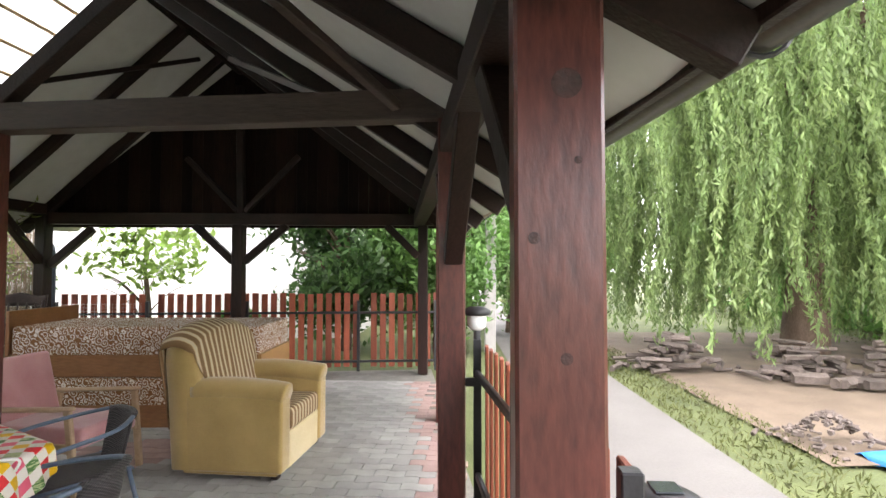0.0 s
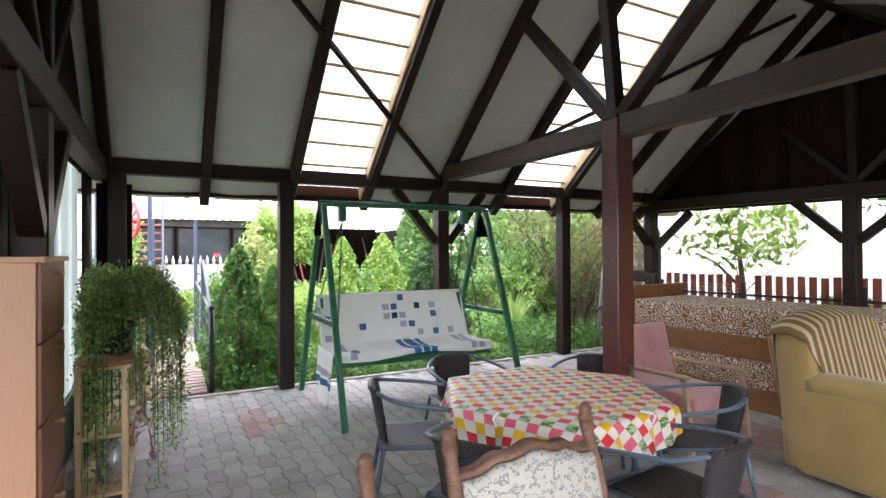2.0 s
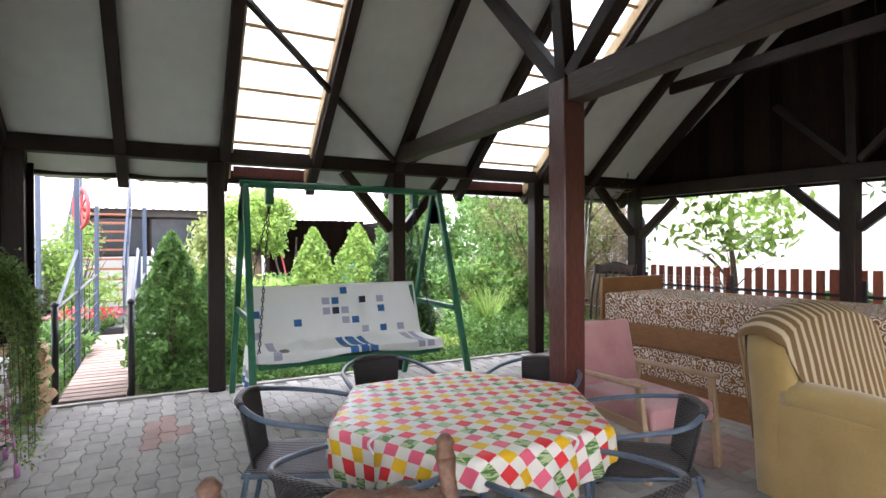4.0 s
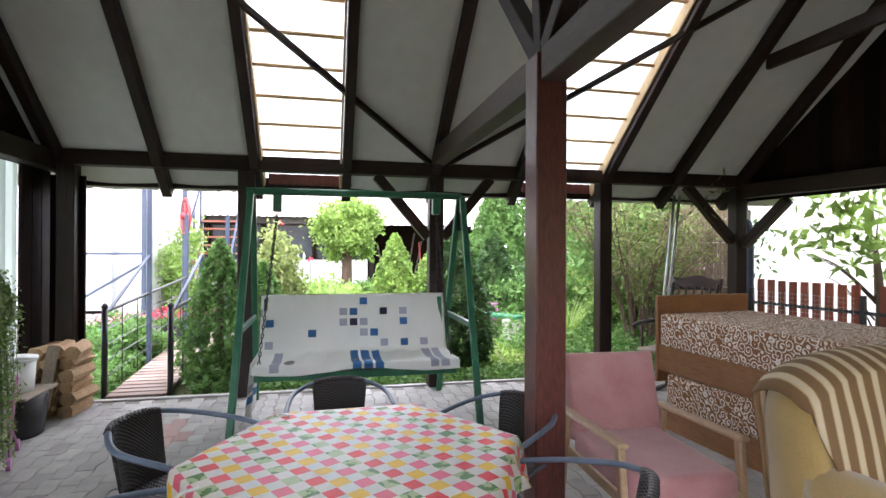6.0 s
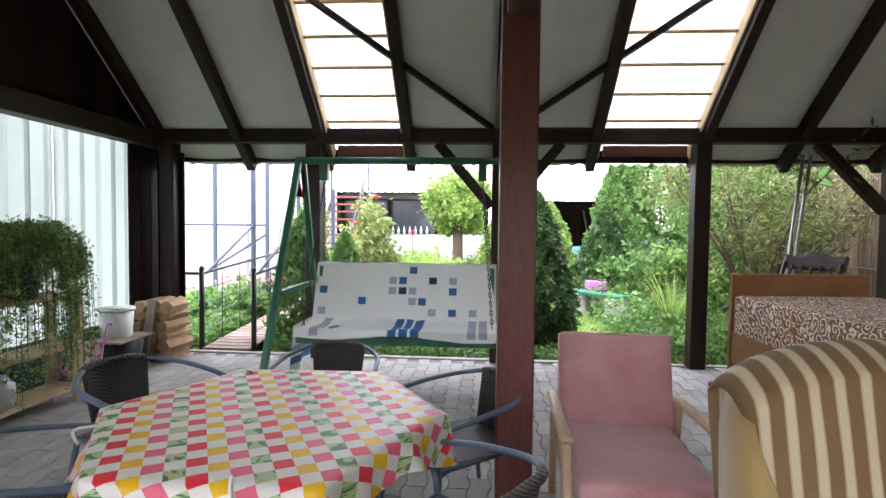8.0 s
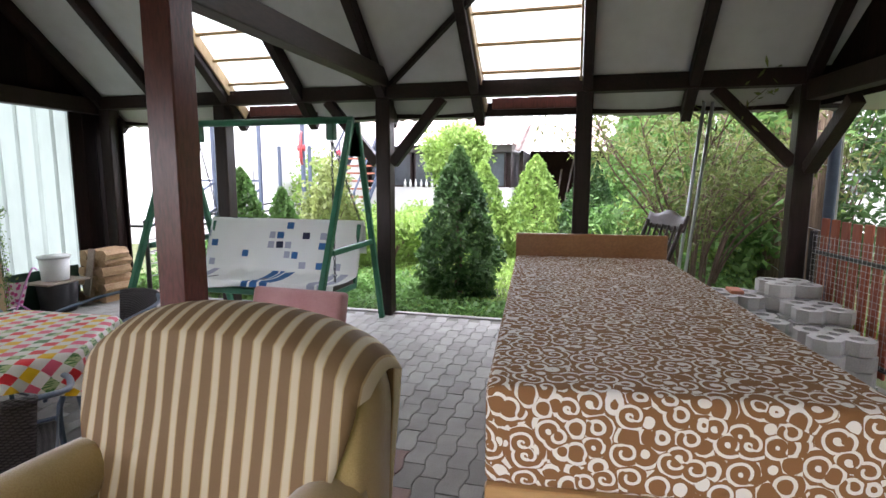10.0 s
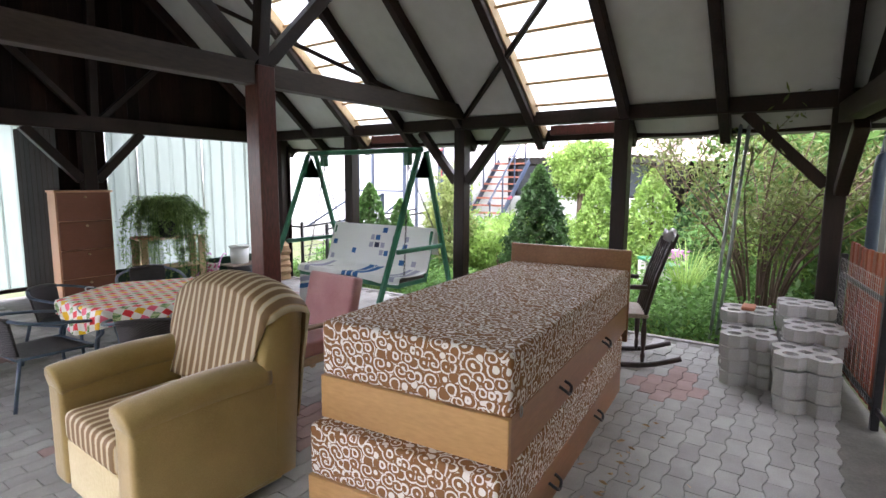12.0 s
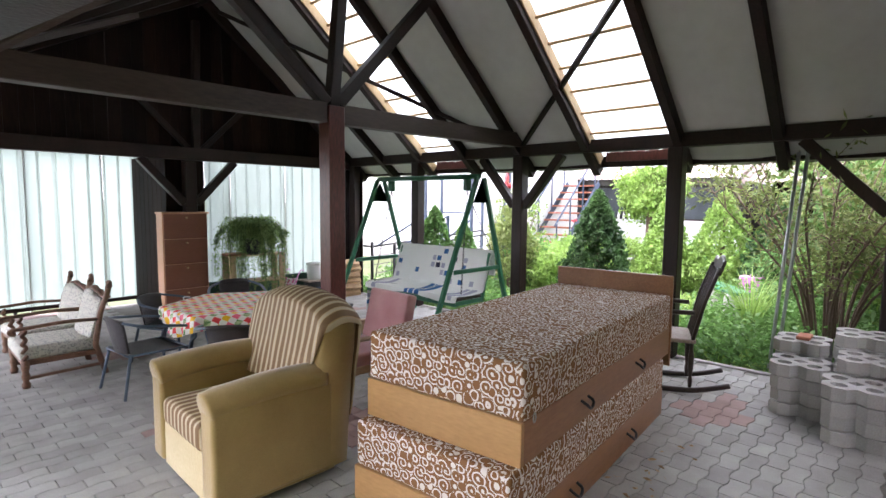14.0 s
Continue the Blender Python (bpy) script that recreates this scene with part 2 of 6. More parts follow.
odd = node_math(CLOTH, "MODULO", node_math(CLOTH, "ABSOLUTE", node_math(CLOTH, "ADD", fx, fy)), 2)
row = node_math(CLOTH, "MODULO", node_math(CLOTH, "ADD", fx, 600), 4)
row2 = node_math(CLOTH, "MODULO", node_math(CLOTH, "ADD", fy, 600), 4)
sub = node_math(CLOTH, "GREATER_THAN", node_math(CLOTH, "MODULO", node_math(CLOTH, "ADD", fy, 601), 4), 1.5)
red_or_pink = mix_colour(CLOTH, sub, (0.75, 0.04, 0.045), (0.78, 0.13, 0.2))
spots = CLOTH.node_tree.nodes.new("ShaderNodeTexNoise")
spots.inputs["Scale"].default_value = 30
green = mix_colour(CLOTH, node_math(CLOTH, "GREATER_THAN", spots.outputs[0], 0.52), (0.42, 0.5, 0.24), (0.08, 0.2, 0.05))
yellow_or_green = mix_colour(CLOTH, sub, (0.78, 0.46, 0.01), green)
col = mix_colour(CLOTH, node_math(CLOTH, "MODULO", node_math(CLOTH, "ADD", fx, 600), 2), red_or_pink, yellow_or_green)
base_link(CLOTH, mix_colour(CLOTH, odd, (0.74, 0.7, 0.62), col))

# brown upholstery with pale scrolls
SCROLL = mat("brown_scroll_fabric", (0.2, 0.1, 0.035), (0.28, 0.15, 0.06), 0.85, 8, 0.25, fine=250)
sv, _, _, _ = coords(SCROLL, (19, 19, 19))
vor = SCROLL.node_tree.nodes.new("ShaderNodeTexVoronoi")
vor.inputs["Scale"].default_value = 1.0
SCROLL.node_tree.links.new(sv, vor.inputs["Vector"])
dif = SCROLL.node_tree.nodes.new("ShaderNodeVectorMath")
dif.operation = "SUBTRACT"
SCROLL.node_tree.links.new(sv, dif.inputs[0])
SCROLL.node_tree.links.new(vor.outputs["Position"], dif.inputs[1])
sp3 = SCROLL.node_tree.nodes.new("ShaderNodeSeparateXYZ")
SCROLL.node_tree.links.new(dif.outputs[0], sp3.inputs[0])
ang = node_math(SCROLL, "ARCTAN2", node_math(SCROLL, "ADD", sp3.outputs[1], node_math(SCROLL, "MULTIPLY", sp3.outputs[2], 0.9)), node_math(SCROLL, "ADD", sp3.outputs[0], node_math(SCROLL, "MULTIPLY", sp3.outputs[2], 0.5)))
swirl = node_math(SCROLL, "SINE", node_math(SCROLL, "ADD", ang, node_math(SCROLL, "MULTIPLY", vor.outputs["Distance"], 15.0)))
line = node_math(SCROLL, "GREATER_THAN", swirl, 0.45)
base_link(SCROLL, mix_colour(SCROLL, line, (0.24, 0.105, 0.032), (0.76, 0.69, 0.62)))

# white cotton throw printed with scattered blue and grey squares
PRINT = mat("printed_white_cotton", (0.7, 0.71, 0.7), (0.8, 0.81, 0.79), 0.85, 3, 0.2)
_, px_, py_, pz_ = coords(PRINT, (1, 11, 11))
jy, jz = node_math(PRINT, "FLOOR", py_), node_math(PRINT, "FLOOR", pz_)
comb = PRINT.node_tree.nodes.new("ShaderNodeCombineXYZ")
PRINT.node_tree.links.new(jy, comb.inputs[0])
PRINT.node_tree.links.new(jz, comb.inputs[1])
wn1 = PRINT.node_tree.nodes.new("ShaderNodeTexWhiteNoise")
PRINT.node_tree.links.new(comb.outputs[0], wn1.inputs[0])
iny = node_math(PRINT, "LESS_THAN", node_math(PRINT, "ABSOLUTE", node_math(PRINT, "SUBTRACT", node_math(PRINT, "FRACT", py_), 0.45)), 0.38)
inz = node_math(PRINT, "LESS_THAN", node_math(PRINT, "ABSOLUTE", node_math(PRINT, "SUBTRACT", node_math(PRINT, "FRACT", pz_), 0.5)), 0.34)
inside = node_math(PRINT, "MULTIPLY", iny, inz)
c_a = mix_colour(PRINT, node_math(PRINT, "GREATER_THAN", wn1.outputs[0], 0.76), (0.76, 0.77, 0.74), (0.36, 0.37, 0.46))
c_b = mix_colour(PRINT, node_math(PRINT, "GREATER_THAN", wn1.outputs[0], 0.85), c_a, (0.03, 0.13, 0.33))
c_c = mix_colour(PRINT, node_math(PRINT, "GREATER_THAN", wn1.outputs[0], 0.96), c_b, (0.02, 0.025, 0.06))
base_link(PRINT, mix_colour(PRINT, inside, (0.76, 0.77, 0.74), c_c))

# striped velvet throw
STRIPE = mat("striped_velvet_throw", (0.2, 0.12, 0.05), (0.5, 0.4, 0.25), 0.7, 4, 0.2)
_, _, ty_, _ = coords(STRIPE, (1, 1, 1))
st = node_math(STRIPE, "FRACT", node_math(STRIPE, "MULTIPLY", ty_, 18.0))
pale = node_math(STRIPE, "GREATER_THAN", st, 0.55)
edge = node_math(STRIPE, "GREATER_THAN", node_math(STRIPE, "ABSOLUTE", node_math(STRIPE, "SUBTRACT", st, 0.78)), 0.16)
pale_col = mix_colour(STRIPE, edge, (0.5, 0.41, 0.27), (0.42, 0.28, 0.13))
base_link(STRIPE, mix_colour(STRIPE, pale, (0.17, 0.095, 0.035), pale_col))

# grey medallion tapestry
TAPESTRY = mat("grey_medallion_tapestry", (0.25, 0.26, 0.24), (0.6, 0.57, 0.5), 0.9, 4, 0.25, fine=180)
tv, _, _, _ = coords(TAPESTRY, (13, 13, 13))
tvor = TAPESTRY.node_tree.nodes.new("ShaderNodeTexVoronoi")
tvor.inputs["Scale"].default_value, tvor.inputs["Randomness"].default_value = 1.0, 0.25
TAPESTRY.node_tree.links.new(tv, tvor.inputs["Vector"])
tn = TAPESTRY.node_tree.nodes.new("ShaderNodeTexNoise")
tn.inputs["Scale"].default_value = 5.5
TAPESTRY.node_tree.links.new(tv, tn.inputs["Vector"])
ring = node_math(TAPESTRY, "LESS_THAN", node_math(TAPESTRY, "ABSOLUTE", node_math(TAPESTRY, "SINE", node_math(TAPESTRY, "ADD", node_math(TAPESTRY, "MULTIPLY", tvor.outputs["Distance"], 9), node_math(TAPESTRY, "MULTIPLY", tn.outputs[0], 6)))), 0.4)
base_link(TAPESTRY, mix_colour(TAPESTRY, ring, (0.5, 0.48, 0.41), (0.24, 0.25, 0.23)))

# woven synthetic cane
WICKER = mat("dark_woven_cane", (0.025, 0.022, 0.022), (0.06, 0.052, 0.05), 0.5, 8, 0.0)
_, wx, wy, wz = coords(WICKER, (1, 1, 1))
weave = node_math(WICKER, "MULTIPLY", node_math(WICKER, "SINE", node_math(WICKER, "MULTIPLY", node_math(WICKER, "ADD", wx, wy), 260)), node_math(WICKER, "SINE", node_math(WICKER, "MULTIPLY", node_math(WICKER, "ADD", wz, node_math(WICKER, "MULTIPLY", wx, 0.6)), 420)))
base_link(WICKER, mix_colour(WICKER, node_math(WICKER, "GREATER_THAN", weave, 0.1), (0.02, 0.018, 0.018), (0.075, 0.066, 0.064)))
wb = WICKER.node_tree.nodes.new("ShaderNodeBump")
wb.inputs["Strength"].default_value, wb.inputs["Distance"].default_value = 0.8, 0.004
WICKER.node_tree.links.new(weave, wb.inputs["Height"])
WICKER.node_tree.links.new(wb.outputs[0], WICKER.node_tree.nodes["Principled BSDF"].inputs["Normal"])

FLOWER_FABRIC = mat("pink_flower_fabric", (0.72, 0.62, 0.66), (0.8, 0.72, 0.75), 0.8, 5, 0.1)
fv, _, _, _ = coords(FLOWER_FABRIC, (22, 22, 22))
fvor = FLOWER_FABRIC.node_tree.nodes.new("ShaderNodeTexVoronoi")
fvor.inputs["Scale"].default_value = 1.0
FLOWER_FABRIC.node_tree.links.new(fv, fvor.inputs["Vector"])
base_link(FLOWER_FABRIC, mix_colour(FLOWER_FABRIC, node_math(FLOWER_FABRIC, "LESS_THAN", fvor.outputs["Distance"], 0.42), (0.72, 0.6, 0.65), (0.62, 0.06, 0.28)))


# ---- mesh helpers ----
def thing(name, m, label, category, group="", kind=""):
    ob = new(name)
    ob.empty_display_size = 0.1
    ob.matrix_world = m
    return tagged(ob, label, category, group, kind)


def part(name, bm, material, parent=None, label="", smooth=False):
    me = bpy.data.meshes.new(name)
    bm.to_mesh(me)
    bm.free()
    me.materials.append(material)
    if smooth:
        me.polygons.foreach_set("use_smooth", [True] * len(me.polygons))
    ob = new(name, me)
    ob.parent = parent
    if label:
        tagged(ob, label)
    return ob


def bevel(bm, w, seg=2):
    if w:
        bmesh.ops.bevel(bm, geom=bm.edges[:], offset=w, segments=seg, affect="EDGES", profile=0.6)
    return bm


def box(x0, x1, y0, y1, z0, z1, w=0.004, seg=1, bm=None):
    out = bmesh.new()
    bmesh.ops.create_cube(out, size=1, matrix=Matrix.Translation(((x0 + x1) / 2, (y0 + y1) / 2, (z0 + z1) / 2)) @ Matrix.Diagonal((x1 - x0, y1 - y0, z1 - z0, 1)))
    bevel(out, w, seg)
    return join(bm, out)


def join(bm, other):
    if bm is None:
        return other
    me = bpy.data.meshes.new("tmp")
    other.to_mesh(me)
    other.free()
    bm.from_mesh(me)
    bpy.data.meshes.remove(me)
    return bm


def beam(a, b, w, h, bm=None, bev=0.006):
    """A squared timber from a to b, w wide sideways and h deep."""
    a, b = Vector(a), Vector(b)
    d = (b - a).normalized()
    up = Vector((0, 0, 1)) if abs(d.z) < 0.95 else Vector((1, 0, 0))
    side = d.cross(up).normalized()
    up = side.cross(d)
    m = Matrix((side, d, up)).transposed().to_4x4()
    m.translation = (a + b) / 2
    out = bmesh.new()
    bmesh.ops.create_cube(out, size=1, matrix=m @ Matrix.Diagonal((w, (b - a).length, h, 1)))
    bevel(out, bev, 1)
    return join(bm, out)


def tube(points, r, bm=None, seg=8, close=False):
    """A round bar bent along the points; r is one radius or one a point."""
    bm = bm or bmesh.new()
    pts = [Vector(p) for p in points]
    n = len(pts)
    rs = r if isinstance(r, (list, tuple)) else [r] * n
    rings, side = [], None
    for i, p in enumerate(pts):
        d = (pts[(i + 1) % n] - pts[i - 1]) if close else (pts[min(i + 1, n - 1)] - pts[max(i - 1, 0)])
        d.normalize()
        if side is None:
            side = d.cross(Vector((0, 0, 1)) if abs(d.z) < 0.9 else Vector((1, 0, 0))).normalized()
        else:
            side = (side - d * side.dot(d)).normalized()
        up = side.cross(d)
        rings.append([bm.verts.new(p + (side * math.cos(k * math.tau / seg) + up * math.sin(k * math.tau / seg)) * rs[i]) for k in range(seg)])
    for i in range(n if close else n - 1):
        a, b = rings[i], rings[(i + 1) % n]
        for k in range(seg):
            bm.faces.new((a[k], a[(k + 1) % seg], b[(k + 1) % seg], b[k]))
    if not close:
        bm.faces.new(rings[0][::-1])
        bm.faces.new(rings[-1])
    return bm


def lathe(profile, x=0, y=0, seg=16, bm=None):
    """A turned body about the upright through x, y; profile rows are (radius, z)."""
    return tube([(x, y, z) for _, z in profile], [max(r, 0.001) for r, _ in profile], bm, seg)


def smooth_curve(pts, steps=6):
    pts = [Vector(p) for p in pts]
    out = []
    for i in range(len(pts) - 1):
        p0, p1, p2, p3 = pts[max(i - 1, 0)], pts[i], pts[i + 1], pts[min(i + 2, len(pts) - 1)]
        for k in range(steps):
            t = k / steps
            out.append(0.5 * (2 * p1 + (p2 - p0) * t + (2 * p0 - 5 * p1 + 4 * p2 - p3) * t * t + (3 * p1 - p0 - 3 * p2 + p3) * t ** 3))
    return out + [pts[-1]]


def surface(fn, nu, nv, thick=0.0, bm=None):
    """A grid from fn(u, v), both 0 to 1, given thickness along its normals."""
    bm = bm or bmesh.new()
    g = [[bm.verts.new(fn(i / nu, j / nv)) for j in range(nv + 1)] for i in range(nu + 1)]
    faces = [bm.faces.new((g[i][j], g[i + 1][j], g[i + 1][j + 1], g[i][j + 1])) for i in range(nu) for j in range(nv)]
    if thick:
        bm.normal_update()
        bmesh.ops.solidify(bm, geom=faces, thickness=thick)
    return bm


def cushion(x0, x1, y0, y1, z0, z1, r, sag=0.0):
    """A padded block with round edges."""
    bm = bmesh.new()
    bmesh.ops.create_cube(bm, size=1, matrix=Matrix.Translation(((x0 + x1) / 2, (y0 + y1) / 2, (z0 + z1) / 2)) @ Matrix.Diagonal((x1 - x0, y1 - y0, z1 - z0, 1)))
    bevel(bm, r, 4)
    if sag:
        for v in bm.verts:
            if v.co.z > (z0 + z1) / 2:
                u, w = (v.co.x - x0) / (x1 - x0), (v.co.y - y0) / (y1 - y0)
                v.co.z += sag * math.sin(math.pi * min(max(u, 0), 1)) * math.sin(math.pi * min(max(w, 0), 1))
    return bm


def leaves(name, centres, size, material, parent, length=1.0, droop=0.0, label="", flat=0.0):
    """Folded four-point leaves at the centres (an N x 3 array), turned at random."""
    c = np.asarray(centres, dtype=np.float32)
    n = len(c)
    rng = np.random.default_rng(n + int(size * 1000))
    d = rng.normal(size=(n, 3))
    d[:, 2] = d[:, 2] * (1 - flat) - droop
    d /= np.linalg.norm(d, axis=1)[:, None]
    s = np.cross(d, rng.normal(size=(n, 3)))
    s /= np.linalg.norm(s, axis=1)[:, None]
    k = np.cross(d, s)
    sz = size * rng.uniform(0.6, 1.3, (n, 1))
    v = np.stack([c - d * sz * length, c + s * sz * 0.5 + k * sz * 0.12, c + d * sz * length, c - s * sz * 0.5 + k * sz * 0.12], 1).reshape(-1, 3)
    me = bpy.data.meshes.new(name)
    f = np.arange(n * 4).reshape(-1, 4)
    tri = np.concatenate([f[:, [0, 1, 2]], f[:, [0, 2, 3]]], 1).reshape(-1, 3)
    me.vertices.add(n * 4)
    me.vertices.foreach_set("co", v.astype(np.float32).ravel())
    me.loops.add(len(tri) * 3)
    me.loops.foreach_set("vertex_index", tri.astype(np.int32).ravel())
    me.polygons.add(len(tri))
    me.polygons.foreach_set("loop_start", np.arange(0, len(tri) * 3, 3, dtype=np.int32))
    me.update(calc_edges=True)
    me.materials.append(material)
    ob = new(name, me)
    ob.parent = parent
    if label:
        tagged(ob, label)
    return ob


def blob_points(n, centre, radii, seed, clumps=14, clump_r=0.35):
    """Points in clumps over an uneven round crown."""
    rng = np.random.default_rng(seed)
    d = rng.normal(size=(clumps, 3))
    d /= np.linalg.norm(d, axis=1)[:, None]
    cc = d * rng.uniform(0.45, 1.0, (clumps, 1)) ** 0.6
    p = cc[rng.integers(0, clumps, n)] + rng.normal(size=(n, 3)) * clump_r * 0.55
    return p * np.array(radii) + np.array(centre)


def cone_points(n, base, h, r, seed, belly=0.25):
    """Points on and inside a narrow conifer's outline, standing on the ground."""
    rng = np.random.default_rng(seed)
    t = rng.uniform(0, 1, n) ** 1.3
    a = rng.uniform(0, math.tau, n)
    prof = np.where(t < belly, 0.75 + t / belly * 0.25, ((1 - t) / (1 - belly)) ** 0.7)
    lump = 1 + 0.14 * np.sin(a * 5 + t * 17) + 0.1 * np.sin(a * 9 - t * 31)
    rr = r * prof * lump * rng.uniform(0.55, 1.03, n) ** 0.5
    return np.stack([base[0] + rr * np.cos(a), base[1] + rr * np.sin(a), base[2] + 0.03 + t * h], 1)


# ---- ground and outside surfaces ----
def sheet(name, x0, x1, y0, y1, z, material, label, category, nx=1, ny=1, amp=0.0, kind="structure"):
    bm = surface(lambda u, v: (x0 + (x1 - x0) * u, y0 + (y1 - y0) * v, z + amp * noise.noise(Vector((u * 9, v * 9, 3)))), nx, ny)
    return tagged(part(name, bm, material), label, category, "", kind)


sheet("ground", -400, 400, -400, 400, -0.09, GRASS, "green lawn and soil spreading round the shelter", "ground")
sheet("lawn", -16, -5.66, -3, 14, -0.05, GRASS, "uneven grassy garden ground with bare patches", "lawn", 40, 40, 0.02)
sheet("road", 0.95, 2.27, -14, 60, -0.07, ROAD, "pale concrete lane beside the shelter", "road", 1, 8)
sheet("verge", 2.95, 9.0, 5.3, 14, -0.065, DUST, "bare dry patch strewn with wood chips", "ground", 20, 20, 0.03)

# ---- shelter: plan ----
def yn(x):
    """The north end, slightly askew."""
    return 8.02 + 0.12 * (x + 5.6)


XG, XC = -5.57, -3.05                       # garden posts, ridge
YS, YN = 0.62, 8.12                        # south wall's inner face, north gable
ZP0, ZP1 = 2.19, 2.33                      # top plate
RIDGE = 4.40
CREAM = mat("cream_cloth", (0.5, 0.4, 0.22), (0.62, 0.52, 0.32), 0.85, 4, 0.2)
KNOT = mat("dark_wood_knot", (0.02, 0.008, 0.006), (0.06, 0.02, 0.015), 0.5, 30, 0.3)


def xe(y):
    """The road-side post line."""
    return 0.53 - 0.161 * (y - 2.1)


def roof_w(x):
    return 2.36 + (x + 5.5) * (RIDGE - 2.36) / (XC + 5.5)


def roof_e(x, y):
    return 2.30 + (xe(y) - x) * (RIDGE - 2.30) / (xe(y) - XC)


floor_bm = bmesh.new()
floor_bm.faces.new([floor_bm.verts.new(p) for p in ((-5.6, -0.8, -0.012), (1.2, -0.8, -0.012), (-0.38, 9.0, -0.012), (-5.6, 8.12, -0.012))])
floor = tagged(part("floor", floor_bm, SAND), "paved floor of wavy concrete stones with sandy joints", "floor", "", "structure")
tagged(part("kerb", box(-5.66, -5.6, 0.4, 8.3, -0.06, 0.012, 0.006), CONCRETE), "narrow concrete edging along the garden", "kerb", "", "structure")


def post(x, y, z1, s=0.15, material=DARK, label="dark-stained square timber post on the paving"):
    ob = part("timber_post", box(-s / 2, s / 2, -s / 2, s / 2, 0, z1, 0.008), material)
    ob.location = (x, y, 0)
    return tagged(ob, label, "post", "shelter posts")


GARDEN_Y = (0.86, 2.40, 4.28, 6.22, 8.0)
for y in GARDEN_Y:
    post(XG, y, ZP0)
post(-2.69, 4.27, 2.43, 0.165, RED_POST, "reddish varnished timber post carrying the tie beam")
post(-2.86, 0.70, 2.12)
post(-3.0, yn(-3.0) + 0.02, 2.06, 0.15)
post(-0.46, 8.6, 2.07, 0.13)
post(-0.01, 6.35, 2.12, 0.14, RED_POST, "reddish-brown timber post by the lane")
post(0.185, 4.22, 2.29, 0.15, RED_POST, "weathered brown timber post carrying the tie beam's end")
post(0.5, 2.36, 2.14, 0.175, RED_POST, "glossy red-brown timber post with knots")
post(0.8, 0.5, 2.14, 0.16, RED_POST)
for kx, kz, kr in ((0.014, 1.80, 0.03), (0.035, 1.65, 0.008), (-0.05, 1.5, 0.012), (0.01, 1.27, 0.012)):
    kb = bmesh.new()
    bmesh.ops.create_circle(kb, cap_ends=True, segments=18, radius=kr)
    bmesh.ops.transform(kb, matrix=pose(0.5 + kx, 2.271, kz, 90), verts=kb.verts[:])
    near_post = bpy.data.objects["timber_post.011"]
    ob = part("knot", kb, KNOT, near_post, "dark knot in the wood")
    ob.location = (-0.5, -2.36, 0)


def timber(name, a, b, w, h, material=BEAM, label="dark-stained timber beam under the roof", cat="beam"):
    m = Matrix.Translation(a)
    ob = part(name, beam((0, 0, 0), Vector(b) - Vector(a), w, h), material)
    ob.matrix_world = m
    return tagged(ob, label, cat, "roof timbers")


timber("top_plate", (XG, 0.4, 2.26), (XG, 8.35, 2.26), 0.15, 0.14)
timber("top_plate", (xe(0.2), 0.2, 2.2), (xe(8.75), 8.75, 2.13), 0.15, 0.15)
timber("fascia_beam", (-5.86, 0.4, 2.10), (-5.86, 8.4, 2.10), 0.05, 0.13)
timber("ridge_beam", (XC, 0.45, RIDGE - 0.11), (XC, 8.45, RIDGE - 0.11), 0.07, 0.16)
timber("tie_beam", (-5.75, 4.29, 2.39), (-2.775, 4.27, 2.365), 0.13, 0.17, GREY_BEAM, "weathered brown tie beam across the shelter")
timber("tie_beam", (-2.605, 4.27, 2.365), (0.42, 4.2, 2.37), 0.13, 0.17, GREY_BEAM, "weathered brown tie beam across the shelter")
timber("king_post", (-2.69, 4.27, 2.43), (-2.86, 4.27, RIDGE - 0.25), 0.1, 0.1)
timber("strut", (-2.74, 4.27, 2.45), (-3.82, 4.27, roof_w(-3.82) - 0.15), 0.1, 0.1)
timber("strut", (-2.63, 4.27, 2.45), (-1.6, 4.25, roof_e(-1.6, 4.2) - 0.14), 0.1, 0.1)
timber("wind_brace", (-5.45, 4.2, 2.32), (-3.2, 1.0, roof_w(-3.2) - 0.17), 0.05, 0.05)
timber("wind_brace", (-5.45, 4.39, 2.32), (-3.2, 7.6, roof_w(-3.2) - 0.17), 0.05, 0.05)
timber("wind_brace", (-0.1, 4.05, 2.32), (-2.0, 1.6, roof_e(-2.0, 1.6) - 0.17), 0.06, 0.05, GREY_BEAM)
timber("wind_brace", (-0.25, 4.3, 2.32), (-2.3, 6.6, roof_e(-2.3, 6.6) - 0.17), 0.06, 0.05, GREY_BEAM)
for a, b in (((XG, 4.2, 1.56), (XG, 3.66, 2.19)), ((XG, 4.36, 1.56), (XG, 4.88, 2.19)), ((XG, 7.93, 1.55), (XG, 7.3, 2.19)),
             ((-5.5, yn(-5.5), 1.5), (-4.95, yn(-4.95), 2.0)), ((-3.07, yn(-3.07) + 0.02, 1.55), (-3.6, yn(-3.6) + 0.02, 2.06)), ((-2.93, yn(-2.93) + 0.02, 1.55), (-2.35, yn(-2.35) + 0.02, 2.06)),
             ((-0.52, 8.58, 1.62), (-0.97, yn(-0.97), 2.06)), ((-2.94, 0.72, 1.55), (-3.49, 0.72, 2.14)), ((-2.78, 0.72, 1.55), (-2.24, 0.72, 2.14)),
             ((0.175, 4.29, 1.5), (0.08, 4.9, 2.13)), ((0.195, 4.15, 1.5), (0.31, 3.4, 2.2)), ((0.49, 2.44, 1.5), (0.38, 3.05, 2.14))):
    timber("knee_brace", a, b, 0.1, 0.1, DARK, "dark-stained diagonal knee brace", "brace")

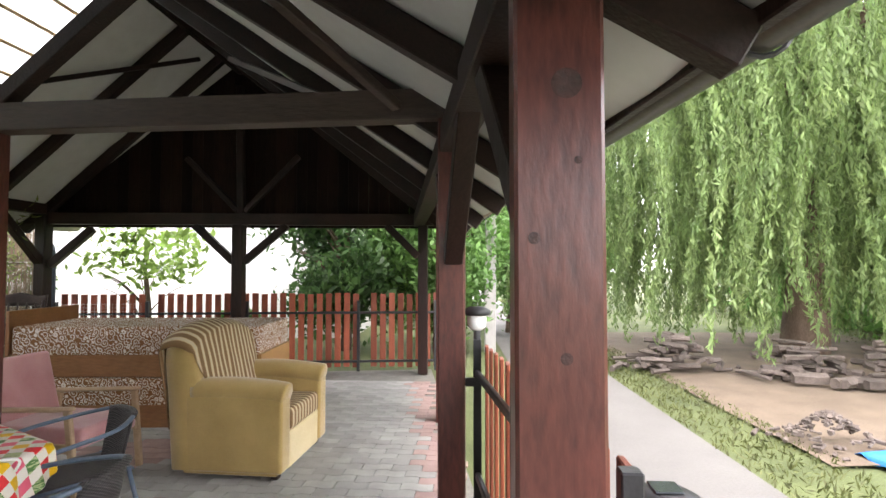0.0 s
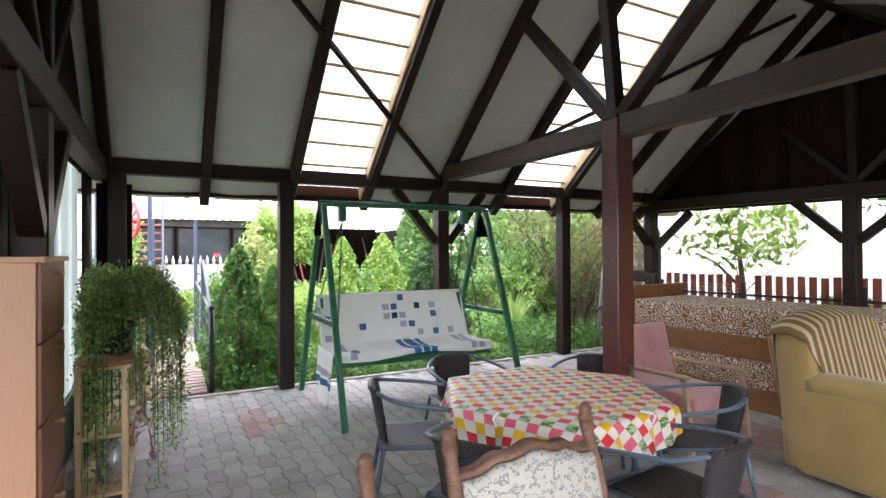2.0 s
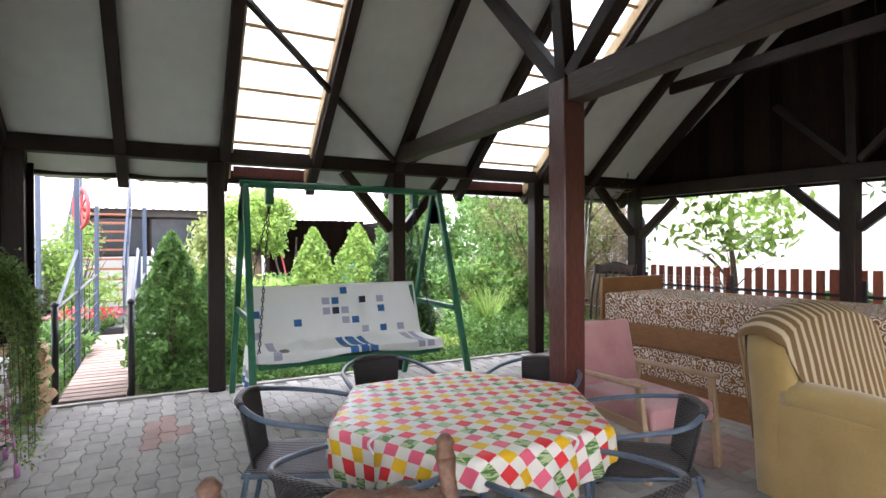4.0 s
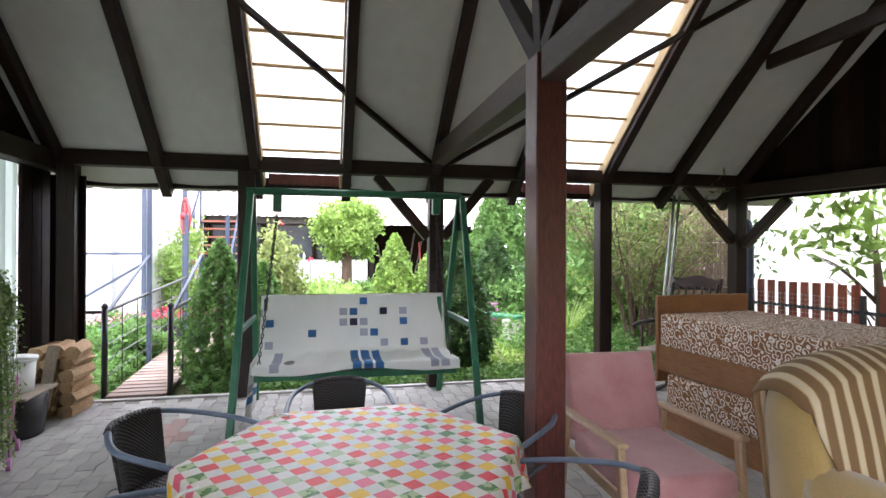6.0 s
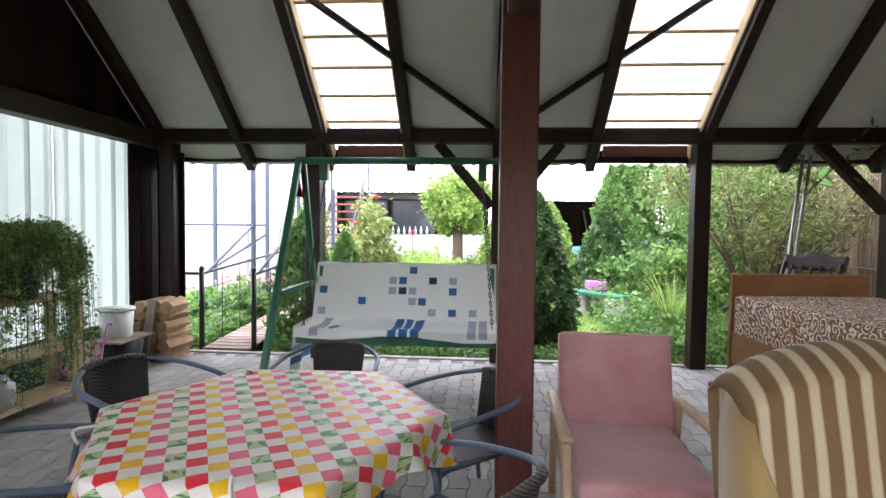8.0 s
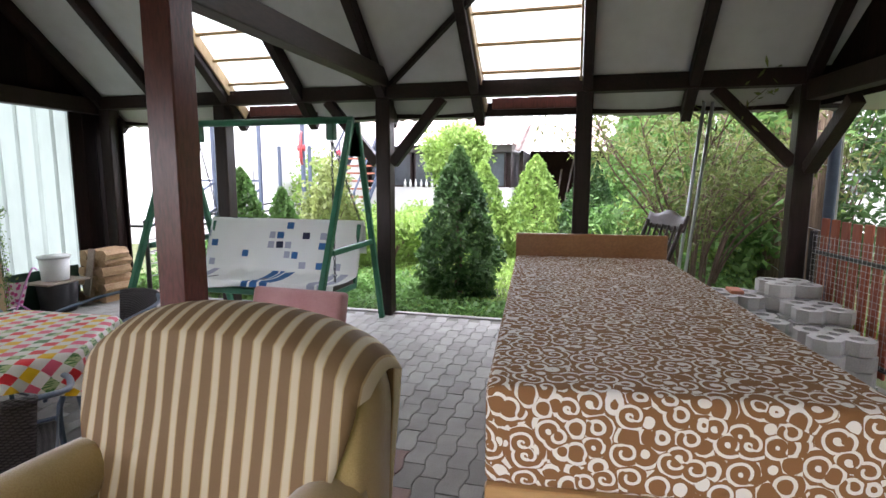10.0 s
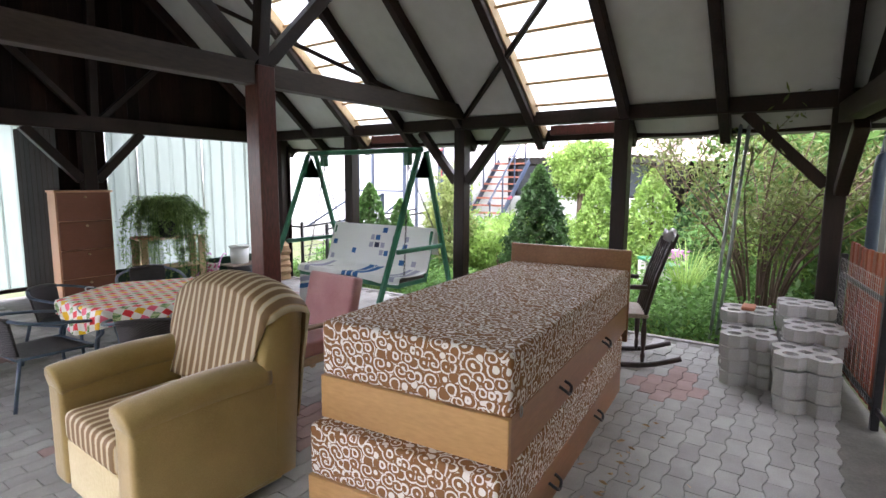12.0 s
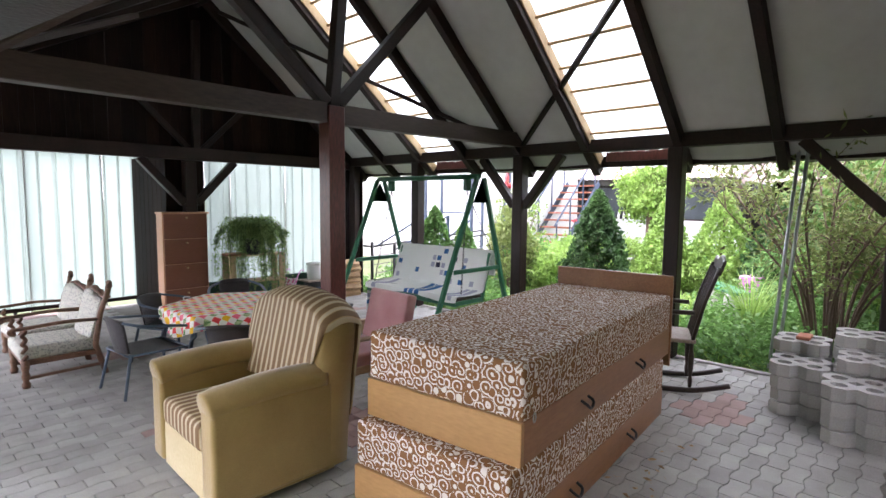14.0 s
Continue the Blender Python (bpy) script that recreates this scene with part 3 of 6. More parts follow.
# rafters, both slopes
RAFTERS = (0.78, 1.62, 2.48, 3.36, 4.27, 5.21, 6.24, 7.12, 8.0)
for y in RAFTERS:
    timber("rafter", (-5.86, y, roof_w(-5.86) - 0.075), (XC, y, RIDGE - 0.07), 0.09, 0.13, BEAM, "dark-stained rafter under the pale roof lining", "rafter")
    x1 = xe(y) + 0.48
    timber("rafter", (XC, y, RIDGE - 0.075), (x1, y, roof_e(x1, y) - 0.075), 0.09, 0.13, BEAM, "dark-stained rafter under the pale roof lining", "rafter")
for y in (3.0, 5.75):
    timber("header_board", (-5.8, y - 0.42, 2.15), (-5.8, y + 0.42, 2.15), 0.03, 0.11, RED_POST, "reddish board closing a bay under the eave", "board")

# roof lining between the rafters, with the two skylight bays left open
SKY_BAYS = ((2.48, 3.36), (5.21, 6.24))


def lining(name, y0, y1, west):
    def fn(u, v):
        y = y0 + (y1 - y0) * v
        sagz = -0.02 * math.sin(math.pi * v) + 0.012 * noise.noise(Vector((u * 4, y * 3, 1 if west else 7))) - (0.012 if abs(u - 0.52) < 0.03 else 0)
        if west:
            x = -5.9 + (XC + 5.9) * u
            return (x, y, roof_w(x) + 0.012 + sagz)
        x = XC + (xe(y) + 0.5 - XC) * u
        return (x, y, roof_e(x, y) + 0.012 + sagz)
    ob = part(name, surface(fn, 24, 8, 0.006), LINING, None, "", True)
    return tagged(ob, "pale grey sagging roof membrane between rafters", "roof lining", "", "structure")


edges = (0.35,) + RAFTERS + (9.0,)
for y0, y1 in zip(edges[:-1], edges[1:]):
    if (y0, y1) not in SKY_BAYS:
        lining("ceiling_lining", y0, y1, True)
    lining("ceiling_lining", y0, y1, False)


def roof_skin(west, y0, y1, material, name, label, z_up, x_lo=None, x_hi=None):
    """Corrugated sheet lying on the slope."""
    n = max(4, int((y1 - y0) / 0.03))

    def fn(u, v):
        y = y0 + (y1 - y0) * u
        w = 0.014 * math.sin(y * math.tau / 0.15)
        if west:
            x = -6.0 + (XC - 0.02 + 6.0) * v
            return (x, y, roof_w(x) + z_up + w)
        x = XC + 0.02 + (xe(y) + 0.56 - XC) * v
        return (x, y, roof_e(x, y) + z_up + w)
    return tagged(part(name, surface(fn, n, 6, 0.004), material, None, "", True), label, "roof", "", "structure")


LASTY = 0.25
for y0, y1 in SKY_BAYS + ((9.05, 9.05),):
    if y0 > LASTY:
        roof_skin(True, LASTY, y0, ROOF_TILE, "roof_sheet", "weathered corrugated roof covering", 0.09)
    if y1 > y0:
        roof_skin(True, y0, y1, SKYLIGHT, "skylight_sheet", "clear corrugated plastic roof sheet", 0.09)
    LASTY = y1
roof_skin(False, 0.25, 9.05, ROOF_TILE, "roof_sheet", "weathered corrugated roof covering", 0.09)
for y0, y1 in SKY_BAYS:
    for k in range(10):
        x = -5.5 + k * 0.235
        timber("batten", (x, y0 + 0.05, roof_w(x) + 0.035), (x, y1 - 0.05, roof_w(x) + 0.035), 0.04, 0.026, BATTEN, "yellowish roof batten under the skylight", "batten")
    timber("trim_board", (-5.8, y1 - 0.06, roof_w(-5.8) - 0.0), (-3.2, y1 - 0.06, roof_w(-3.2)), 0.022, 0.12, PALE_WOOD, "pale board beside the skylight", "board")
    timber("trim_board", (-5.8, y0 + 0.06, roof_w(-5.8) - 0.0), (-3.2, y0 + 0.06, roof_w(-3.2)), 0.022, 0.12, PALE_WOOD, "pale board beside the skylight", "board")

# gutters with brackets
gutter = thing("gutter", Matrix.Identity(4), "grey-brown half-round gutter along the road-side eave", "gutter")


def gutter_shape(u, v):
    y = 0.2 + 8.6 * u
    a = math.pi * v
    return (xe(y) + 0.6 + 0.065 * math.cos(a), y, 2.05 - 0.065 * math.sin(a))


part("trough", surface(gutter_shape, 8, 10, 0.004), GUTTER, gutter, "", True)
for y in (1.2, 2.6, 4.0, 5.4, 6.8, 8.2):
    part("bracket", tube([(xe(y) + 0.6 + 0.075 * math.cos(k * math.pi / 8), y, 2.045 - 0.075 * math.sin(k * math.pi / 8)) for k in range(9)], 0.008, None, 6), IRON, gutter)
timber("fascia_beam", (xe(0.2) + 0.5, 0.2, 2.05), (xe(8.8) + 0.5, 8.8, 2.05), 0.04, 0.15, DARK)
downpipe = thing("downpipe", Matrix.Identity(4), "blue-green metal rain downpipe at the corner post", "downpipe")
part("pipe", tube(smooth_curve([(-5.85, 8.35, 2.0), (-5.8, 8.32, 1.8), (-5.68, 8.28, 1.6), (-5.68, 8.28, 0.0)], 5), 0.045, None, 10), BLUE_STEEL, downpipe, "", True)


# gables: upright boards over a pair of beams
def gable(name, y, z_lo, label, slits):
    g = thing(name, Matrix.Translation((0, y, 0)), label, "gable wall", "", "structure")
    x, i = -5.85, 0
    while x < xe(y) + 0.3:
        w = 0.145
        xm = x + w / 2
        zt = (roof_w(xm) if xm < XC else roof_e(xm, y)) - 0.02
        gap = 0.003 if i in slits else 0.0015
        if zt > z_lo + 0.03:
            bm = box(x, x + w - gap, -0.012, 0.012, z_lo, zt, 0.002)
            for v in bm.verts:
                if v.co.z > z_lo + 0.02:
                    v.co.z = (roof_w(v.co.x) if v.co.x < XC else roof_e(v.co.x, y)) - 0.02
            part("board", bm, BOARD, g)
        x += w
        i += 1
    return g


north = gable("wall_north", YN + 0.12, 2.03, "dark-stained boarded gable above the open north end", (15, 24, 31))
north.matrix_world = Matrix.Translation((-5.85, 8.1, 0)) @ pose(0, 0, 0, 0, 0, 6.84) @ Matrix.Translation((5.85, 0, 0))
gable("wall_south", YS + 0.0, 2.14, "dark-stained boarded gable above the south wall", (11, 16, 26))
timber("gable_beam", (-5.9, yn(-5.9), 2.14), (-0.3, yn(-0.3), 2.14), 0.13, 0.16)
timber("gable_beam", (-5.9, 0.72, 2.22), (0.6, 0.72, 2.22), 0.13, 0.17)
for y, s in ((yn(-3.0) - 0.02, 1), (0.72, 1)):
    timber("gable_strut", (-2.95, y, 2.22), (-3.0, y, 4.0), 0.1, 0.09)
    timber("gable_strut", (-3.0, y, 2.25), (-3.75, y, 3.0), 0.07, 0.07)
    timber("gable_strut", (-2.9, y, 2.25), (-2.15, y, 3.0), 0.07, 0.07)
timber("collar_beam", (-4.3, 7.2, 3.2), (-1.75, 7.2, 3.2), 0.05, 0.13)

# ---- south wall: translucent corrugated sheets, dark boards, green plinth ----
swall = thing("wall_south_sheets", Matrix.Translation((0, YS - 0.05, 0)), "translucent ribbed plastic sheets closing the south end", "wall", "", "structure")


def ribbed(x0, x1, z0, z1):
    n = int((x1 - x0) / 0.02)

    def fn(u, v):
        x = x0 + (x1 - x0) * u
        f = (x * 5.2) % 1.0
        return (x, 0.03 * max(0.0, 1 - abs(f - 0.5) * 9), z0 + (z1 - z0) * v)
    return surface(fn, n, 2, 0.003)


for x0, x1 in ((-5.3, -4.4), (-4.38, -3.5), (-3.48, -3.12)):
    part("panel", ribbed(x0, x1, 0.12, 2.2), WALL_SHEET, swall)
for x in (-4.39, -3.49):
    part("stud", beam((x, -0.03, 0), (x, -0.03, 2.15), 0.04, 0.03), FOIL, swall)
bay = thing("wall_south_bay", Matrix.Translation((0, -0.75, 0)), "set-back bay of translucent ribbed plastic sheets", "wall", "", "structure")
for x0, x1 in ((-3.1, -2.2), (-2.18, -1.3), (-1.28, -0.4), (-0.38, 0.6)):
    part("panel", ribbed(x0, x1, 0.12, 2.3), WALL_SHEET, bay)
for x in (-2.19, -1.29, -0.39):
    part("stud", beam((x, -0.03, 0), (x, -0.03, 2.3), 0.04, 0.03), FOIL, bay)
part("bottom_rail", beam((-3.1, 0.06, 0.1), (0.6, 0.06, 0.1), 0.05, 0.05), DARK, bay)
for x in (-1.9, -1.1, -0.3):
    part("rail_foot", box(x - 0.02, x + 0.02, 0.04, 0.08, 0.0, 0.08, 0.003), IRON, bay)
for k in range(8):
    part("board", box(-2.61, -2.585, 0.02 + k * 0.168, 0.183 + k * 0.168, 0, 2.2, 0.003), BOARD, bay)
part("soffit", box(-3.2, 0.8, -0.1, 1.36, 2.31, 2.34, 0.004), BOARD, bay, "dark boarded soffit over the bay")
for k in range(4):
    x = -3.11 + k * 0.13
    part("board", box(x, x + 0.128, -0.01, 0.02, 0, 2.15, 0.003), BOARD, swall)
for k in range(3):
    part("board", box(-5.72 + k * 0.16, -5.565 + k * 0.16, 0.05, 0.08, 0, 2.15, 0.003), BOARD, swall)
for k in range(3):
    part("board", box(XG - 0.07, XG - 0.045, 0.12 + k * 0.1, 0.21 + k * 0.1, 0, 2.1, 0.003), BOARD, swall)
plinth = tagged(part("plinth_board", box(-5.2, -2.95, YS + 0.0, YS + 0.03, 0.0, 0.42, 0.004), GREEN_BOARD), "dark green painted board along the wall's foot", "board", "", "structure")

# ---- north fence: steel posts and rails with red-brown boards ----
fence = thing("north_fence", Matrix.Translation((-5.45, 8.1, 0)) @ pose(0, 0, 0, 0, 0, 8.6) @ Matrix.Translation((5.45, 0, 0)), "orange-brown picket fence on black steel rails", "fence")
for x in (-5.45, -4.25, -2.9, -1.35, -0.25):
    part("post", box(x - 0.022, x + 0.022, -0.022, 0.022, 0, 1.0, 0.004), IRON, fence)
for z in (0.14, 0.83):
    part("rail", beam((-5.45, 0, z), (-0.22, 0, z), 0.025, 0.035), IRON, fence)
x = -5.4
while x < -0.25:
    if abs(x + 4.25) > 0.07 and abs(x + 1.32) > 0.07:
        t = random.uniform(-0.012, 0.012)
        b = box(x, x + 0.085, 0.022, 0.042, 0.05 + t, 1.1 + t, 0.004)
        part("board", b, FENCE_RED, fence)
    x += 0.128
mesh_bm = bmesh.new()
for k in range(24):
    tube([(-5.4 + k * 0.047, -0.03, 0.15), (-5.4 + k * 0.047, -0.03, 0.98)], 0.0015, mesh_bm, 3)
for k in range(18):
    tube([(-5.4, -0.03, 0.15 + k * 0.048), (-4.3, -0.03, 0.15 + k * 0.048)], 0.0015, mesh_bm, 3)
part("wire_mesh", mesh_bm, ZINC, fence)

# road-side fence and rail
rfence = thing("roadside_fence", Matrix.Identity(4), "orange-brown boards on black rails beside the lane", "fence")
for z in (0.3, 0.86):
    part("rail", beam((xe(4.3) + 0.14, 4.3, z), (xe(2.3) + 0.14, 2.3, z), 0.03, 0.04), IRON, rfence)
for y in (4.25, 2.32, 3.3):
    part("post", box(xe(y) + 0.12, xe(y) + 0.165, y - 0.022, y + 0.022, 0, 1.05, 0.004), IRON, rfence)
for k in range(14):
    y = 2.4 + k * 0.135
    part("board", box(xe(y) + 0.17, xe(y) + 0.19, y, y + 0.09, 0.05, 1.02, 0.004), FENCE_RED, rfence)
part("rail", beam((xe(4.2) - 0.08, 4.2, 0.82), (xe(4.2) + 0.16, 4.2, 0.82), 0.04, 0.045), IRON, rfence)


def solar_lamp(x, y, z, low):
    lamp = thing("solar_lamp", Matrix.Translation((x, y, z)), "small round solar lamp with dark cap on a fence post", "lamp", "solar lamps")
    part("stem", lathe([(0.02, low), (0.02, 0.0)]), IRON, lamp)
    part("globe", lathe([(0.03, 0.0), (0.05, 0.02), (0.055, 0.06), (0.055, 0.085)], 0, 0, 20), WHITE_PLASTIC, lamp, "milky plastic globe", True)
    part("cap", lathe([(0.075, 0.085), (0.08, 0.1), (0.075, 0.115), (0.045, 0.13), (0.001, 0.132)], 0, 0, 20), BLACK_PLASTIC, lamp, "dark ribbed cap", True)
    return lamp


solar_lamp(xe(4.25) + 0.14, 4.25, 1.1, -0.06)
lamp2 = solar_lamp(0.74, 2.43, 0.84, -0.91)
part("panel", box(-0.03, 0.03, -0.03, 0.03, 0.132, 0.136, 0.001), DARK_WINDOW, lamp2, "small solar cell")


# ---- table and cane chairs ----
def hexagon(r, z0, z1, bev=0.0):
    bm = bmesh.new()
    ring = lambda z: [bm.verts.new((r * math.cos(radians(33 + 60 * k)), r * math.sin(radians(33 + 60 * k)), z)) for k in range(6)]
    a, b = ring(z0), ring(z1)
    bm.faces.new(a[::-1])
    bm.faces.new(b)
    for k in range(6):
        bm.faces.new((a[k], a[(k + 1) % 6], b[(k + 1) % 6], b[k]))
    return bevel(bm, bev, 2)


TABLE = (-2.28, 3.29)
table = thing("garden_table", Matrix.Translation((*TABLE, 0)), "hexagonal garden table on dark steel legs", "table")
part("tabletop", hexagon(0.685, 0.585, 0.61, 0.004), DARK, table)
for k in range(4):
    a = radians(45 + 90 * k)
    part("leg", tube([(0.42 * math.cos(a), 0.42 * math.sin(a), 0.585), (0.5 * math.cos(a), 0.5 * math.sin(a), 0.0)], 0.018), CHAIR_STEEL, table, "", True)
part("scroll", tube([(0.3 * math.cos(k * 0.4) * (1 - k * 0.02), 0.3 * math.sin(k * 0.4) * (1 - k * 0.02), 0.25) for k in range(16)], 0.006), IRON, table, "bent iron scroll")


def cloth_shape(u, v):
    a = math.tau * u
    deg = math.degrees(a) - 33
    sector = deg % 60 - 30
    rim = 0.7 * math.cos(radians(30)) / math.cos(radians(sector))
    corner = (abs(sector) / 30) ** 3
    if v < 0.7:
        s = v / 0.7
        ripple = 0.003 * noise.noise(Vector((rim * s * math.cos(a) * 5, rim * s * math.sin(a) * 5, 4)))
        return (rim * s * math.cos(a), rim * s * math.sin(a), 0.617 + ripple - 0.008 * max(0, s - 0.94) / 0.06)
    s = (v - 0.7) / 0.3
    fold = (0.03 * math.sin(a * 6 + 1) + 0.018 * math.sin(a * 17) + 0.012 * math.sin(a * 31 + 2)) * s
    r = rim + 0.01 * min(1, s * 4) + fold + 0.012 * s + 0.03 * corner * s
    drop = 0.14 + 0.05 * math.cos(4 * a - 0.8) + 0.015 * math.sin(9 * a)
    return (r * math.cos(a), r * math.sin(a), 0.609 - drop * s)


cloth = part("tablecloth", surface(cloth_shape, 192, 30), CLOTH, None, "", True)
cloth.matrix_world = Matrix.Translation((*TABLE, 0))
tagged(cloth, "fruit-chequered oilcloth in red, yellow and white draped over the table", "tablecloth")
for k, (px, py) in enumerate(((-2.0, 2.7), (-1.66, 3.42), (-2.8, 2.95))):
    clip = thing("tablecloth_clip", pose(px, py, 0.62, 0, 0, math.degrees(math.atan2(py - TABLE[1], px - TABLE[0]))), "white plastic tablecloth clip", "clip", "tablecloth clips")
    part("clip_bow", tube(smooth_curve([(-0.05, -0.01, 0.003), (0.0, 0.0, 0.004), (0.02, 0.005, -0.01), (0.0, 0.01, -0.05)], 4), 0.006), WHITE_PLASTIC, clip, "", True)


def cane_chair():
    c = thing("cane_chair", Matrix.Identity(4), "dark woven cane garden armchair with grey-blue tubular frame", "chair", "chairs round the table")
    # faces +x; the back stands at -x
    loop = smooth_curve([(0.27, -0.28, 0.62), (0.1, -0.29, 0.655), (-0.12, -0.26, 0.69), (-0.25, -0.13, 0.73), (-0.27, 0, 0.74), (-0.25, 0.13, 0.73), (-0.12, 0.26, 0.69), (0.1, 0.29, 0.655), (0.27, 0.28, 0.62)], 5)
    part("arm_tube", tube(loop, 0.014, None, 8), CHAIR_STEEL, c, "", True)
    for s in (-1, 1):
        part("leg", tube(smooth_curve([(0.27, s * 0.28, 0.62), (0.3, s * 0.275, 0.5), (0.26, s * 0.25, 0.4), (0.29, s * 0.27, 0.0)], 4), 0.013), CHAIR_STEEL, c, "", True)
        part("leg", tube([(-0.2, s * 0.2, 0.42), (-0.27, s * 0.24, 0.0)], 0.013), CHAIR_STEEL, c, "", True)

    def back(u, v):
        a = (u - 0.5) * 1.2
        r = 0.27 - 0.06 * (1 - v)
        return (-0.27 * math.cos(a) * (0.78 + 0.22 * v) - 0.0, 0.27 * math.sin(a) * (0.85 + 0.15 * v) / 0.72 * 0.75, 0.4 + 0.335 * v - 0.03 * abs(u - 0.5) * v)
    part("backrest", surface(back, 16, 8, 0.012), WICKER, c, "dark woven cane backrest", True)
    part("back_wrap", tube([p for p in loop if p.x < -0.225], 0.019, None, 8), WICKER, c, "cane wrapped round the top tube", True)

    def seat(u, v):
        x = -0.22 + 0.47 * u
        w = 0.2 + 0.04 * u
        return (x, (v - 0.5) * 2 * w, 0.415 - 0.018 * math.sin(math.pi * u) * math.sin(math.pi * v) - (0.03 * max(0, u - 0.85) / 0.15))
    part("seat", surface(seat, 12, 12, 0.014), WICKER, c, "dark woven cane seat", True)
    part("seat_ring", tube([(0.25, -0.24, 0.4), (-0.22, -0.2, 0.405), (-0.22, 0.2, 0.405), (0.25, 0.24, 0.4)], 0.012, None, 8, True), CHAIR_STEEL, c, "", True)
    return c


CHAIRS = [(TABLE[0] + d * math.cos(radians(a)), TABLE[1] + d * math.sin(radians(a)), a + 180 + tw)
          for a, d, tw in ((246, 0.8, 4), (183, 0.92, -3), (121, 0.86, 3), (61, 0.84, -6), (299, 0.8, 5), (2, 0.86, 4))]
LOW = Matrix.Diagonal((1, 1, 0.92, 1))
first = cane_chair()
first.matrix_world = pose(CHAIRS[0][0], CHAIRS[0][1], 0, 0, 0, CHAIRS[0][2]) @ LOW
for x, y, a in CHAIRS[1:]:
    copy_thing(first, pose(x, y, 0, 0, 0, a) @ LOW)

# ---- swing ----
swing = thing("garden_swing", Matrix.Identity(4), "green steel-framed garden swing bench with a printed cotton throw", "swing")
SL, SR = 2.54, 4.31
part("top_bar", tube([(-4.69, SL - 0.02, 1.905), (-4.69, SR + 0.02, 1.905)], 0.03, None, 12), GREEN_STEEL, swing, "", True)
for y, side in ((SL, -1), (SR, 1)):
    for xf, xt in ((-3.88, -4.64), (-5.4, -4.76)):
        part("leg", beam((xf, y - 0.02, 0), (xt, y + 0.02, 1.89), 0.05, 0.05), GREEN_STEEL, swing)
    part("cross_bar", beam((-4.28, y, 0.82), (-5.12, y, 0.82), 0.03, 0.05), GREEN_STEEL, swing)
    gus = bmesh.new()
    gv = [gus.verts.new(p) for p in ((-4.72, y + 0.02 * side, 1.87), (-4.57, y + 0.02 * side, 1.6), (-4.87, y + 0.02 * side, 1.6))]
    gf = gus.faces.new(gv)
    bmesh.ops.solidify(gus, geom=[gf], thickness=0.008)
    part("gusset", gus, GREEN_STEEL, swing)
for y in (SL + 0.22, SR - 0.2):
    part("hanger", box(-4.76, -4.68, y - 0.035, y + 0.035, 1.74, 1.93, 0.012, 2), GREEN_STEEL, swing)
    for dx in (-0.42, 0.18):
        ch = bmesh.new()
        a, b = Vector((-4.72, y, 1.74)), Vector((-4.7 + dx, (SL + 0.1 if y < 3.4 else SR - 0.1), 0.5 if dx > 0 else 0.95))
        nl = int((b - a).length / 0.036)
        d = (b - a).normalized()
        s1 = d.cross(Vector((0, 1, 0))).normalized()
        s2 = d.cross(s1)
        for k in range(nl):
            o, s = a + d * (k * 0.036 + 0.018), (s1 if k % 2 else s2)
            tube([o + d * 0.024 * math.cos(q * math.tau / 6) + s * 0.01 * math.sin(q * math.tau / 6) for q in range(6)], 0.004, ch, 4, True)
        part("chain", ch, IRON, swing)
part("seat_frame", beam((-4.42, SL + 0.08, 0.43), (-4.42, SR - 0.08, 0.43), 0.04, 0.06), GREEN_STEEL, swing)
part("seat_frame", beam((-4.9, SL + 0.08, 0.43), (-4.9, SR - 0.08, 0.43), 0.04, 0.06), GREEN_STEEL, swing)
for y in (SL + 0.1, SR - 0.1):
    part("side_frame", beam((-4.42, y, 0.43), (-4.92, y, 0.43), 0.04, 0.05), GREEN_STEEL, swing)
    part("side_frame", beam((-4.9, y, 0.43), (-5.06, y, 0.98), 0.04, 0.05), GREEN_STEEL, swing)
part("seat_pad", cushion(-4.9, -4.44, SL + 0.1, SR - 0.1, 0.44, 0.49, 0.02), ROCKER, swing)


def throw(u, v):
    y = SL + 0.06 + (SR - SL - 0.12) * v
    w = 0.012 * noise.noise(Vector((u * 5, v * 9, 2))) + 0.006 * math.sin(v * 40 + u * 6)
    if u < 0.12:
        s = u / 0.12
        return (-5.12 + 0.02 * s, y, 0.7 + 0.31 * s)
    if u < 0.6:
        s = (u - 0.12) / 0.48
        return (-5.06 + 0.17 * s + w, y, 1.02 - 0.48 * s)
    if u < 0.86:
        s = (u - 0.6) / 0.26
        return (-4.87 + 0.47 * s, y, 0.525 - 0.02 * math.sin(math.pi * s) + w * 1.5)
    s = (u - 0.86) / 0.14
    return (-4.4 + 0.02 * s + w, y, 0.52 - (0.06 + 0.02 * math.sin(v * 9)) * s)


tag = part("throw", surface(throw, 50, 60, 0.004), PRINT, swing, "white cotton throw printed with blue squares", True)


def throw_side(u, v):
    return (-4.95 + 0.5 * u, SL + 0.05 - 0.03 * v + 0.02 * math.sin(u * 12) * v, 0.53 - (0.33 + 0.22 * math.sin(u * 2.6)) * v)


part("throw_end", surface(throw_side, 20, 10, 0.004), PRINT, swing, "hanging end of the white printed throw", True)


